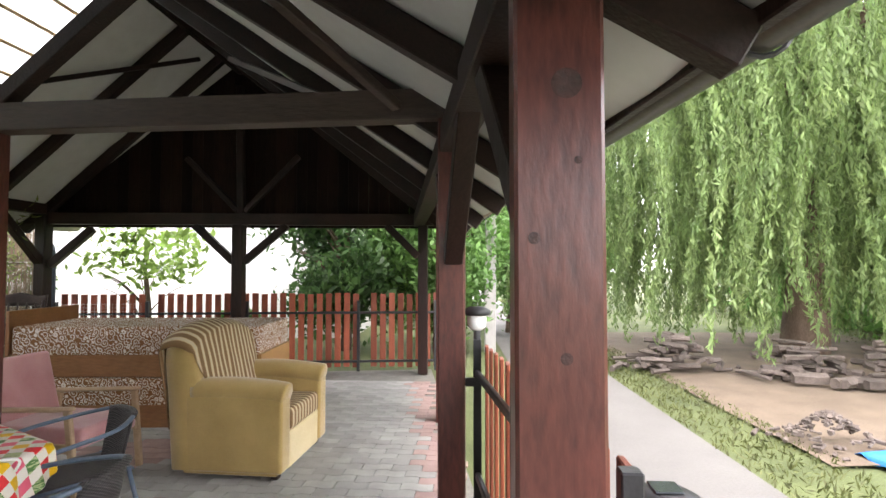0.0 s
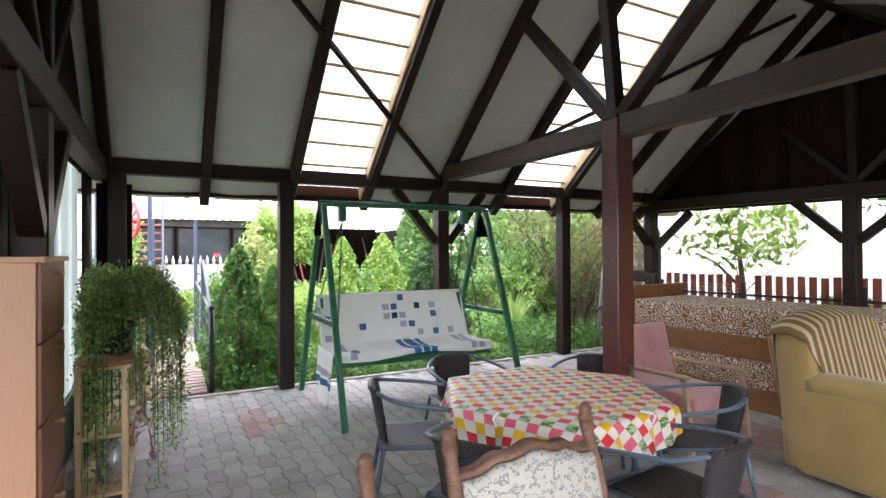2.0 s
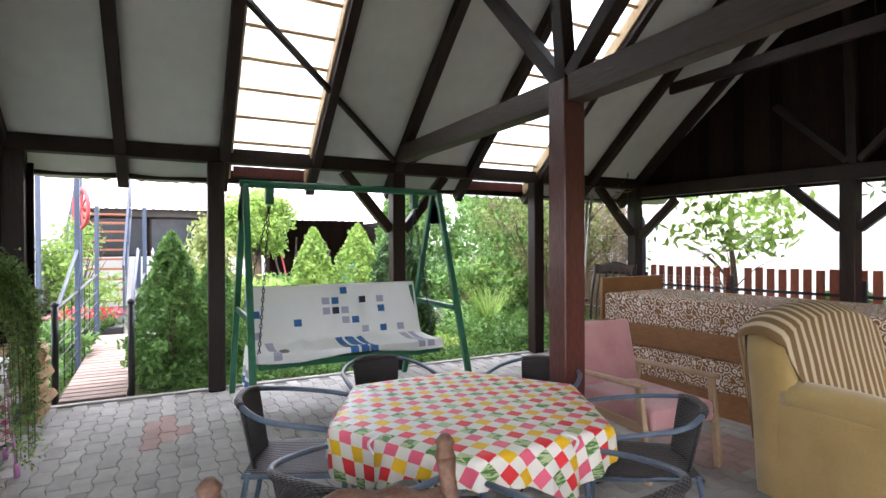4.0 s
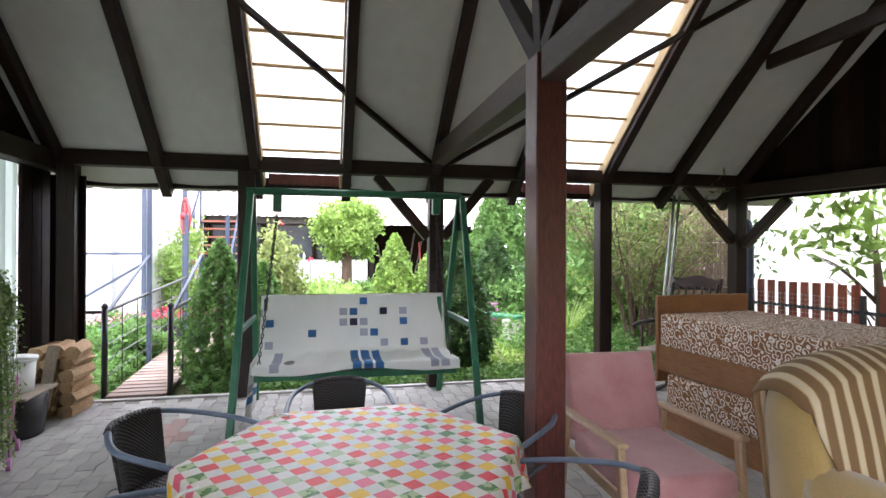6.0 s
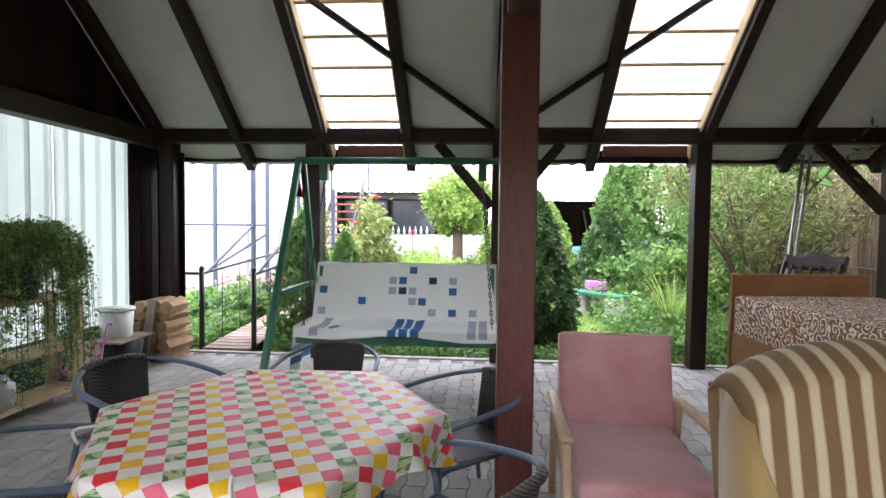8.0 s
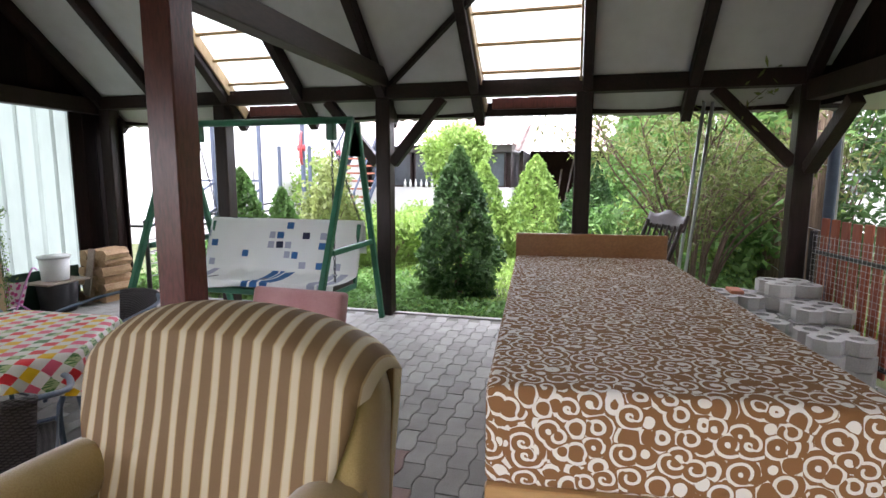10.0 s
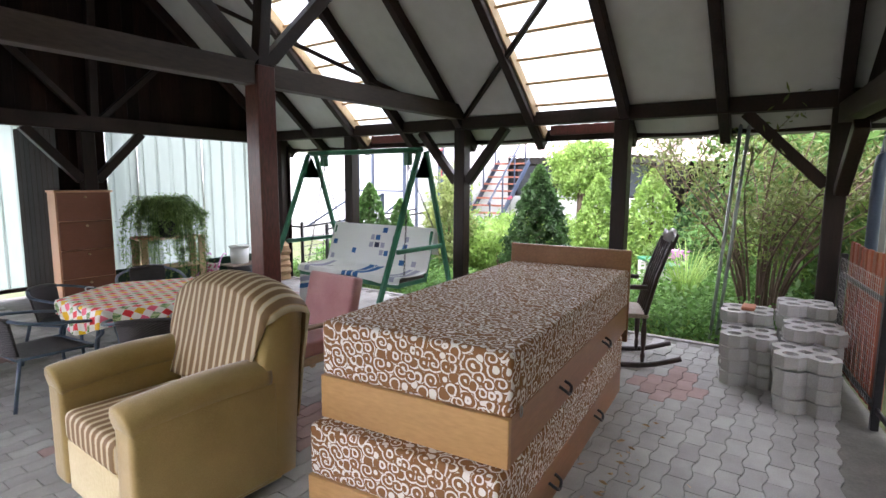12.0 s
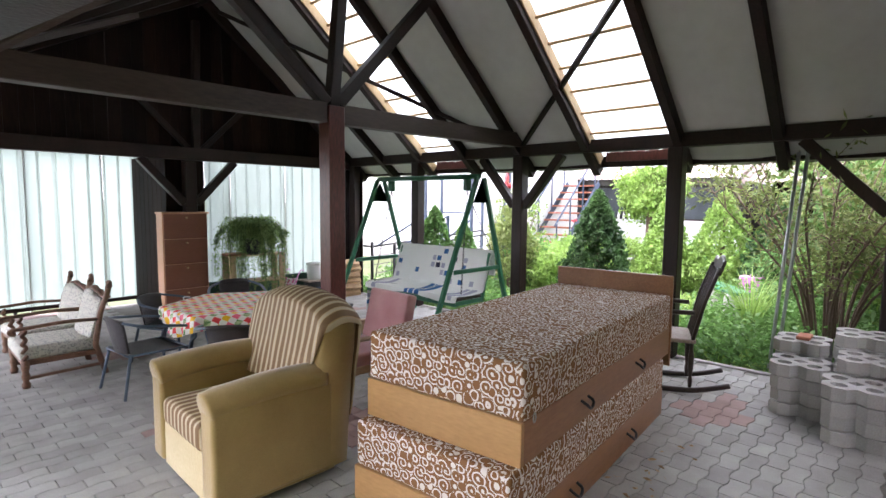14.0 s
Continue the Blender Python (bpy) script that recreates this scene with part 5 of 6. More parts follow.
def bush(x, y, h, r, material, n, label, seed, size=0.04, name="shrub", cat="shrub", group="garden shrubs", clumps=18, droop=0.0):
    t = thing(name, pose(x, y, -0.05), label, cat, group)
    rg = random.Random(seed)
    bm = bmesh.new()
    for k in range(7):
        a = rg.uniform(0, math.tau)
        e = (r * 0.7 * math.cos(a), r * 0.7 * math.sin(a), h * rg.uniform(0.6, 0.95))
        tube(smooth_curve([(0.03 * math.cos(a), 0.03 * math.sin(a), 0), (e[0] * 0.3, e[1] * 0.3, e[2] * 0.5), e], 4), [0.018 - 0.0016 * q for q in range(9)], bm, 5)
    part("stem", bm, BARK, t)
    leaves("foliage", blob_points(n, (0, 0, h * 0.55), (r, r, h * 0.48), seed, clumps), size, material, t, 1.2, droop)
    return t


conifer(-6.75, 4.78, 1.8, 0.5, LEAF_DARK, 9000, "dense dark green conifer beside the shelter", 1, 0.04)
conifer(-6.35, 2.02, 1.55, 0.42, LEAF_MID, 6000, "young feathery conifer beside the boardwalk", 2, 0.035)
conifer(-6.6, 2.45, 1.3, 0.35, LEAF_MID, 4000, "young feathery conifer beside the boardwalk", 3, 0.035)
for x, y, h, r, s in ((-10.2, 4.45, 1.75, 0.5, 4), (-10.4, 5.4, 1.85, 0.6, 5), (-10.0, 6.35, 1.8, 0.55, 6)):
    conifer(x, y, h, r, LEAF_LIGHT if s != 6 else LEAF_DARK, 7000, "clipped yellow-green cone-shaped conifer" if s != 6 else "dark green cone-shaped conifer", s, 0.045)
for x, y, h, r, s in ((-12.6, 7.3, 3.4, 0.8, 7), (-13.2, 8.2, 3.8, 1.0, 8), (-12.4, 9.6, 3.6, 1.1, 9), (-9.4, 8.9, 3.0, 1.0, 10)):
    conifer(x, y, h, r, LEAF_MID, 14000, "tall broad green conifer at the garden's end", s, 0.06)
ball = thing("topiary_tree", pose(-11.6, 3.6, -0.05), "ball-clipped conifer on a bare trunk", "tree")
part("trunk", lathe([(0.14, 0), (0.11, 1.0), (0.1, 1.5)], 0, 0, 10), BARK, ball, "", True)
leaves("crown", blob_points(11000, (0, 0, 1.95), (0.62, 0.62, 0.68), 21, 40, 0.3), 0.045, LEAF_LIGHT, ball, 1.1)

# flowering and leafy shrubs between the boardwalk and the far wall
for i, (x, y, h, r, m) in enumerate(((-8.8, 2.2, 1.0, 0.5, LEAF_MID), (-9.6, 3.2, 0.9, 0.6, LEAF_LIGHT), (-8.6, 3.2, 0.9, 0.6, LEAF_LIGHT), (-10.8, 2.2, 0.8, 0.6, LEAF_LIGHT),
                                     (-8.0, 2.4, 1.6, 0.4, LEAF_OLIVE), (-11.0, 0.6, 1.9, 0.6, LEAF_LIGHT), (-7.4, 0.55, 0.5, 0.5, LEAF_MID), (-8.9, 6.9, 1.0, 0.8, LEAF_MID),
                                     (-10.6, 7.2, 1.2, 0.9, LEAF_DARK), (-8.3, 8.0, 1.7, 0.9, LEAF_LIGHT), (-12.0, 5.0, 0.6, 0.7, LEAF_MID), (-13.0, 2.3, 0.7, 0.8, LEAF_LIGHT), (-12.8, 4.2, 0.7, 0.7, LEAF_MID))):
    bush(x, y, h, r, m, 3200, "leafy garden shrub in a mixed bed", 40 + i, 0.045)
for i, (x, y, z) in enumerate(((-8.2, 2.5, 1.85), (-8.9, 2.0, 1.45), (-9.5, 2.9, 1.3))):
    bl = thing("rose_bloom", pose(x, y, z - 0.05), "small red rose bloom on its stem", "flower", "rose blooms")
    leaves("petal", blob_points(40, (0, 0, 0), (0.045, 0.045, 0.04), 60 + i, 8), 0.022, PETAL, bl)
    part("stem", tube([(0, 0, -z + 0.0), (0.02, 0, -z * 0.5), (0, 0, 0)], 0.006, None, 5), LEAF_DARK, bl)

# ground cover along the kerb
rng = np.random.default_rng(9)
gx = []
for x0, x1, y0, y1, n, h in ((-7.6, -5.72, 5.9, 8.1, 7000, 0.42), (-6.3, -5.72, 4.4, 5.9, 1500, 0.12), (-6.6, -5.72, 2.3, 4.4, 3600, 0.16), (-8.6, -5.75, 0.4, 1.05, 3600, 0.28), (-8.6, -5.75, 1.8, 2.3, 2200, 0.3), (-9.6, -7.2, 5.8, 8.0, 5000, 0.5), (-7.6, -6.4, 2.6, 4.4, 3000, 0.2)):
    q = rng.uniform(0, 1, (n, 3))
    gx.append(np.stack([x0 + (x1 - x0) * q[:, 0], y0 + (y1 - y0) * q[:, 1], -0.04 + h * q[:, 2] ** 1.6 * (0.5 + 0.5 * np.sin(q[:, 0] * 19 + q[:, 1] * 23) ** 2)], 1))
cover = leaves("ground_cover", np.concatenate(gx), 0.04, LEAF_MID, None, 1.0, 0.0, "", 0.4)
tagged(cover, "low leafy ground cover along the shelter's edge", "ground cover", "", "stuff")
q = rng.uniform(0, 1, (26000, 2))
gr = leaves("grass", np.stack([-14 + 8.2 * q[:, 0], 2.2 + 7.0 * q[:, 1], -0.03 + 0.0 * q[:, 0]], 1), 0.035, LEAF_LIGHT, None, 1.6, -1.2)
tagged(gr, "short green garden grass with worn patches", "grass", "", "stuff")
q = rng.uniform(0, 1, (26000, 2))
gr2 = leaves("verge_grass", np.stack([np.where(q[:, 0] < 0.5, 2.27 + 1.7 * q[:, 0], 8.2 + 9 * (q[:, 0] - 0.5)), -2 + 30 * q[:, 1], -0.06 + 0 * q[:, 0]], 1), 0.016, LEAF_VERGE, None, 2.4, -1.2)
tagged(gr2, "dry mixed grass along the lane", "grass", "", "stuff")

# large many-stemmed shrub by the reed screen
big = thing("twiggy_shrub", pose(-6.75, 7.45, -0.05), "large bare-stemmed shrub with fine olive leaves", "shrub")
rg = random.Random(4)
tw, tips = bmesh.new(), []
for k in range(26):
    a = rg.uniform(0, math.tau)
    lean = rg.uniform(0.3, 1.15)
    h = rg.uniform(1.5, 2.4)
    pts = smooth_curve([(0.12 * math.cos(a), 0.12 * math.sin(a), 0), (lean * 0.35 * math.cos(a), lean * 0.35 * math.sin(a), h * 0.45), (lean * 0.8 * math.cos(a + 0.2), lean * 0.9 * math.sin(a + 0.2), h * 0.8), (lean * math.cos(a + 0.3), lean * 1.2 * math.sin(a + 0.3), h)], 5)
    tube(pts, [0.016 - 0.0008 * q_ for q_ in range(len(pts))], tw, 6)
    for j in range(7):
        p = pts[rg.randrange(6, len(pts))]
        d = Vector((rg.uniform(-1, 1), rg.uniform(-1, 1), rg.uniform(-0.1, 0.8))) * rg.uniform(0.25, 0.6)
        e = p + d
        tube([p, p + d * 0.5 + Vector((0, 0, 0.05)), e], [0.008, 0.005, 0.002], tw, 4)
        tips += [p + d * s_ for s_ in (0.4, 0.6, 0.8, 1.0, 1.1)]
part("stem", tw, BARK, big)
tp = np.array([tuple(p) for p in tips])
leaves("foliage", np.repeat(tp, 7, 0) + np.random.default_rng(3).normal(size=(len(tp) * 7, 3)) * 0.09, 0.022, LEAF_SHRUB, big, 1.9, 0.3)
pamp = thing("ornamental_grass", pose(-7.3, 6.6, -0.05), "clump of long arching ornamental grass", "grass")
gb = bmesh.new()
for k in range(160):
    a, l_ = rg.uniform(0, math.tau), rg.uniform(0.5, 0.9)
    s_ = Vector((-math.sin(a), math.cos(a), 0)) * 0.006
    prev = None
    for j in range(6):
        t_ = j / 5
        p = Vector((l_ * t_ * math.cos(a) * 0.8, l_ * t_ * math.sin(a) * 0.8, 1.35 * l_ * (t_ - 0.55 * t_ * t_) * 1.6))
        cur = (gb.verts.new(p - s_ * (1 - t_ * 0.9)), gb.verts.new(p + s_ * (1 - t_ * 0.9)))
        if prev:
            gb.faces.new((prev[0], prev[1], cur[1], cur[0]))
        prev = cur
part("blade", gb, LEAF_LIGHT, pamp)

# thicket behind the shrub and the reed screen
bush(-8.4, 7.9, 3.0, 1.15, LEAF_MID, 9000, "tall dense green thicket behind the shrubs", 131, 0.06)
bush(-8.8, 9.6, 3.2, 1.3, LEAF_DARK, 8000, "tall dense dark green thicket behind the shrubs", 132, 0.06)

# reed screen
reed = thing("reed_screen", pose(-5.87, 8.37, -0.05, 0, 0, 174), "brown reed screen fence wired to posts", "fence")
rb = bmesh.new()
for k in range(300):
    x = k * 0.0125
    z = 2.12 + rg.uniform(-0.12, 0.1)
    tube([(x, rg.uniform(-0.012, 0.012), 0), (x + rg.uniform(-0.02, 0.02), rg.uniform(-0.012, 0.012), z)], 0.0065, rb, 4)
part("reeds", rb, REED, reed)
for z in (0.4, 1.0, 1.6):
    part("wire", tube([(0, 0.02, z), (3.8, 0.02, z)], 0.003, None, 4), ZINC, reed)
tagged(part("concrete_post", box(-5.85, -5.76, 8.3, 8.38, -0.06, 1.95, 0.01), CONCRETE), "slim pale concrete fence post at the corner", "post")

# ---- boardwalk with steel railings ----
walkway = thing("boardwalk", pose(-5.7, 1.38, 0), "worn brown boardwalk leading to the garden steps", "boardwalk")
for k in range(24):
    part("plank", box(-0.12 - k * 0.125, -0.005 - k * 0.125, -0.26, 0.26, 0.0 + k * 0.006, 0.025 + k * 0.006, 0.004), DECK, walkway)
for s in (-0.2, 0.2):
    part("bearer", beam((0, s, -0.03), (-3.0, s, 0.1), 0.06, 0.06), DARK, walkway)
for y, nm in ((1.1, "a"), (1.68, "b")):
    rl = thing("railing", pose(-5.74, y, 0), "black and blue steel railing beside the boardwalk", "railing", "boardwalk railings")
    part("post", tube([(0, 0, 0), (0, 0, 0.86)], 0.028, None, 10), IRON, rl, "", True)
    part("finial", lathe([(0.03, 0.86), (0.032, 0.88), (0.012, 0.905)], 0, 0, 10), IRON, rl, "", True)
    part("post", box(-3.05, -3.0, -0.025, 0.025, 0, 1.95, 0.004), BLUE_STEEL, rl)
    part("top_rail", beam((0, 0, 0.82), (-3.02, 0, 1.0), 0.03, 0.03), IRON, rl)
    part("slope_rail", beam((-0.1, 0, 0.82), (-1.3, 0, 1.35), 0.03, 0.03), BLUE_STEEL, rl)
    part("post", box(-1.33, -1.28, -0.025, 0.025, 0, 2.6 if nm == "a" else 1.36, 0.004), BLUE_STEEL, rl)
    for k in range(4):
        part("rail", beam((0, 0, 0.2 + k * 0.15), (-3.02, 0, 0.32 + k * 0.15), 0.012, 0.012), IRON, rl)
    for k in range(6):
        part("baluster", beam((-0.45 - k * 0.45, 0, 0.05), (-0.45 - k * 0.45, 0, 0.84 + k * 0.03), 0.012, 0.012), IRON, rl)
for y, z in ((0.9, 0.82),):
    timber("steel_rail", (-5.74, 1.1, 0.82), (-5.74, 0.5, 0.82), 0.03, 0.03, IRON, "black steel rail joining the corner post", "rail")

# ---- white house beyond the boardwalk, steps, wheel ----
house = thing("white_house", pose(-10.2, -3.0, 0), "white rendered house wall with grey plinth", "house")
part("wall", box(-4.5, 0, -6, 3.1, -0.1, 4.6, 0.02), WHITE_WALL, house)
part("plinth", box(-4.5, 0.03, -6, 3.13, -0.1, 0.45, 0.01), CONCRETE, house)
part("roof", box(-4.8, 0.3, -6.3, 3.4, 4.6, 4.85, 0.02), ROOF_TILE, house)
part("downpipe", tube([(0.06, 2.6, 0), (0.06, 2.6, 4.5)], 0.04), ZINC, house)
for x, y in ((-9.3, 0.35), (-9.3, -0.6)):
    timber("steel_post", (x, y, -0.05), (x, y, 2.9), 0.06, 0.06, BLUE_STEEL, "dark blue painted steel canopy post", "post")
timber("steel_rail", (-9.3, 0.35, 1.35), (-9.3, -1.6, 1.35), 0.04, 0.04, BLUE_STEEL, "dark blue painted steel rail", "rail")
timber("steel_rail", (-9.3, 0.35, 1.2), (-9.3, -0.6, 0.6), 0.04, 0.04, BLUE_STEEL, "dark blue painted diagonal steel rail", "rail")
yard = sheet("yard_paving", -13.5, -8.6, -2.0, 2.1, -0.03, ROAD, "pale concrete yard by the house", "pavement")
stairs = thing("outdoor_stairs", pose(-11.6, 0.75, -0.03), "blue steel stairs with red-brown wooden treads", "stairs")
for k in range(11):
    part("tread", box(-0.13 - k * 0.2, 0.13 - k * 0.2, -0.45, 0.45, 0.2 + k * 0.19, 0.24 + k * 0.19, 0.004), STEP_RED, stairs)
for s in (-0.48, 0.48):
    part("stringer", beam((0.15, s, 0.02), (-2.2, s, 2.2), 0.03, 0.16), BLUE_STEEL, stairs)
    part("handrail", beam((0.1, s, 1.05), (-2.2, s, 3.2), 0.04, 0.04), BLUE_STEEL, stairs)
    for k in range(4):
        part("baluster", beam((0.0 - k * 0.65, s, 0.1 + k * 0.6), (0.0 - k * 0.65, s, 1.1 + k * 0.61), 0.035, 0.035), BLUE_STEEL, stairs)
wheel = thing("wagon_wheel", pose(-10.15, 0.75, 2.0, 90, 0, 25), "old red painted wagon wheel on a steel post", "wheel")
part("rim", tube([(0.31 * math.cos(k * math.tau / 24), 0.31 * math.sin(k * math.tau / 24), 0) for k in range(24)], 0.028, None, 6, True), WHEEL_RED, wheel, "", True)
part("hub", tube([(0, 0, -0.08), (0, 0, 0.08)], 0.06, None, 12), WHEEL_RED, wheel)
for k in range(10):
    a = k * math.tau / 10
    part("spoke", tube([(0.05 * math.cos(a), 0.05 * math.sin(a), 0), (0.3 * math.cos(a), 0.3 * math.sin(a), 0)], 0.015, None, 6), WHEEL_RED, wheel)
timber("steel_post", (-10.25, 0.72, -0.05), (-10.25, 0.72, 3.0), 0.07, 0.07, BLUE_STEEL, "dark blue painted steel post", "post")


def planter(x, y, material, label, flower):
    p = thing("flower_box", pose(x, y, 0.0), label, "planter", "flower boxes")
    part("box", box(-0.14, 0.14, -0.4, 0.4, 0, 0.24, 0.01), material, p)
    leaves("foliage", blob_points(700, (0, 0, 0.33), (0.2, 0.42, 0.14), int(-x * 10), 14), 0.035, LEAF_MID, p)
    leaves("blossom", blob_points(260, (0, 0, 0.42), (0.2, 0.42, 0.12), int(-x * 11), 14), 0.03, flower, p)


PINK_PETAL = mat("pink_petals", (0.7, 0.25, 0.35), (0.85, 0.5, 0.55), 0.7, 4, 0.0, rnd=0.3)
planter(-9.0, 1.0, BLACK_PLASTIC, "grey flower box with red geraniums", PETAL)
planter(-8.9, 0.1, GREEN_STEEL, "green flower box with pink geraniums", PINK_PETAL)

# ---- low outbuilding with window band, and open shed ----
ob_ = thing("outbuilding", pose(-15.0, 1.7, 0), "low white outbuilding with dark windows and wavy tile roof", "outbuilding")
part("wall", box(-3.5, 0, -4.4, 2.6, -0.1, 1.15, 0.01), WHITE_WALL, ob_)
part("back_wall", box(-3.5, -0.25, -4.4, 2.6, 1.15, 2.3, 0.01), DARK, ob_)
part("lintel", box(-3.5, 0.06, -4.45, 2.65, 2.12, 2.32, 0.01), GUTTER, ob_)
for k in range(5):
    y = -4.2 + k * 1.35
    w = part("window", box(-0.1, -0.04, y, y + 1.28, 1.15, 2.12, 0.005), DARK, ob_, "dark framed window")
    part("pane", box(-0.05, -0.03, y + 0.05, y + 1.23, 1.2, 2.07, 0.002), DARK_WINDOW, w)
part("roof", surface(lambda u, v: (0.4 - 3.9 * v, -4.7 + 7.6 * u, 2.34 + 1.15 * v + 0.035 * math.sin((-4.7 + 7.6 * u) * math.tau / 0.19)), 240, 8, 0.02), ROOF_TILE, ob_, "wavy weathered tile roof", True)
for k in range(9):
    bt = tagged(part("bottle", lathe([(0.035, 0), (0.035, 0.12), (0.012, 0.17), (0.012, 0.22)], 0, 0, 8), WHITE_PLASTIC, None, "", True), "small pale bottle on the window ledge", "bottle", "bottles on the ledge")
    bt.location = (-14.97, 1.3 + k * 0.16, 1.15)
shed = thing("open_shed", pose(-16.0, 6.3, 0), "open dark timber shed with old tile roof", "shed")
part("back_wall", box(-2.6, -2.5, -1.8, 2.0, -0.1, 2.3, 0.01), BOARD, shed)
for y in (-1.8, 2.0):
    part("post", box(-0.06, 0.06, y - 0.06, y + 0.06, -0.05, 2.15, 0.005), DARK, shed)
    part("side_wall", box(-2.6, -0.1, y - 0.03, y + 0.03, -0.1, 2.2, 0.005), BOARD, shed)
part("roof", surface(lambda u, v: (0.4 - 3.2 * v, -2.1 + 4.4 * u, 2.2 + 1.1 * v + 0.03 * math.sin((-2.1 + 4.4 * u) * math.tau / 0.2)), 140, 8, 0.02), ROOF_TILE, shed, "old wavy tile roof", True)
for k in range(14):
    timber("stored_pole", (-15.9 - rg.uniform(0, 1.2), 5.0 + k * 0.2, -0.05), (-16.2 - rg.uniform(0, 1.0), 5.0 + k * 0.2 + rg.uniform(-0.5, 0.5), rg.uniform(1.2, 2.0)), 0.05, 0.05, WHEEL_RED if k % 5 == 1 else GREY_WOOD, "old pole leaning inside the open shed", "pole")
barrel = tagged(part("barrel", lathe([(0.26, 0), (0.3, 0.05), (0.31, 0.45), (0.3, 0.85), (0.27, 0.9)], 0, 0, 20), BLUE_BARREL, None, "", True), "blue plastic barrel by the shed", "barrel")
barrel.location = (-15.2, 6.7, -0.05)
bench = thing("garden_bench", pose(-8.7, 5.95, -0.05, 0, 0, 35), "green board bench on two concrete stumps", "bench")
part("seat", box(-0.55, 0.55, -0.14, 0.14, 0.36, 0.41, 0.008), GREEN_STEEL, bench)
for x in (-0.38, 0.38):
    part("stump", lathe([(0.17, 0), (0.17, 0.35), (0.15, 0.36)], x, 0, 14), CONCRETE, bench)
cr = thing("pink_crate", pose(-9.6, 6.1, -0.05), "stacked pink plastic crate on the grass", "crate")
for z in (0, 0.18, 0.36):
    part("tier", box(-0.22, 0.22, -0.16, 0.16, z, z + 0.15, 0.01), PURPLE, cr)

# ---- beyond the north fence: white house, trees ----
INSIDE = set(bpy.data.objects)
nh = thing("neighbour_house", pose(-6.6, 13.0, 0), "large white rendered neighbouring house", "house")
part("wall", box(-9.0, 4.4, 0, 6, -0.1, 5.5, 0.02), WHITE_WALL, nh)
part("roof", box(-9.3, 4.7, -0.3, 6.3, 5.5, 5.8, 0.02), ROOF_TILE, nh)
for x in (-8.2, -6.2):
    w = part("window", box(x, x + 1.1, -0.03, 0.05, 1.0, 2.4, 0.01), FOIL, nh)
    part("pane", box(x + 0.08, x + 1.02, -0.04, -0.02, 1.08, 2.32, 0.003), DARK_WINDOW, w)


def tree(x, y, h, r, material, n, label, seed, size=0.07, low=0.35):
    t = thing("tree", pose(x, y, -0.09), label, "tree", "trees beyond the fence")
    r_ = random.Random(seed)
    bm = bmesh.new()
    tube(smooth_curve([(0, 0, 0), (0.05, 0.03, h * 0.3), (-0.04, 0.06, h * 0.6)], 4), [(0.11 - 0.008 * k) * min(1, h / 4) for k in range(9)], bm, 8)
    for k in range(9):
        a = r_.uniform(0, math.tau)
        z0 = h * r_.uniform(0.2, 0.55)
        tube(smooth_curve([(0, 0, z0), (r * 0.4 * math.cos(a), r * 0.4 * math.sin(a), z0 + h * 0.15), (r * 0.85 * math.cos(a), r * 0.85 * math.sin(a), z0 + h * 0.22)], 4), [(0.045 - 0.0045 * q) * min(1, (h / 4) ** 3) for q in range(9)], bm, 5)
    part("trunk", bm, BARK, t, "", True)
    leaves("crown", blob_points(n, (0, 0, h * (0.5 + low / 2)), (r, r, h * (0.5 - low / 2)), seed, 46, 0.28), size, material, t, 1.2, 0.2)
    return t


tree(-2.0, 11.2, 4.2, 1.35, LEAF_DARK, 17000, "dense dark green broadleaf tree behind the fence", 70, 0.075, 0.1)
tree(-0.2, 11.0, 3.6, 1.2, LEAF_MID, 12000, "light green broadleaf tree behind the fence", 71, 0.065, 0.1)
tree(-5.0, 9.7, 2.6, 0.9, LEAF_LIGHT, 700, "thin young tree with sparse large leaves", 73, 0.075, 0.5)
tree(1.4, 14.0, 3.8, 1.3, LEAF_MID, 9000, "green broadleaf tree beside the lane", 74, 0.075, 0.1)
tree(4.5, 22.0, 5.0, 2.4, LEAF_MID, 12000, "green broadleaf tree further along the lane", 75, 0.12, 0.1)
tree(-1.6, 17.0, 5.0, 2.2, LEAF_DARK, 10000, "dark broadleaf tree further off", 76, 0.12, 0.1)
bush(-3.3, 9.3, 0.9, 0.6, LEAF_MID, 2200, "low leafy shrub behind the fence", 90, 0.05)
timber("utility_pole", (0.72, 11.0, -0.09), (0.78, 11.0, 6.0), 0.2, 0.2, CONCRETE, "pale concrete utility pole beside the lane", "pole")

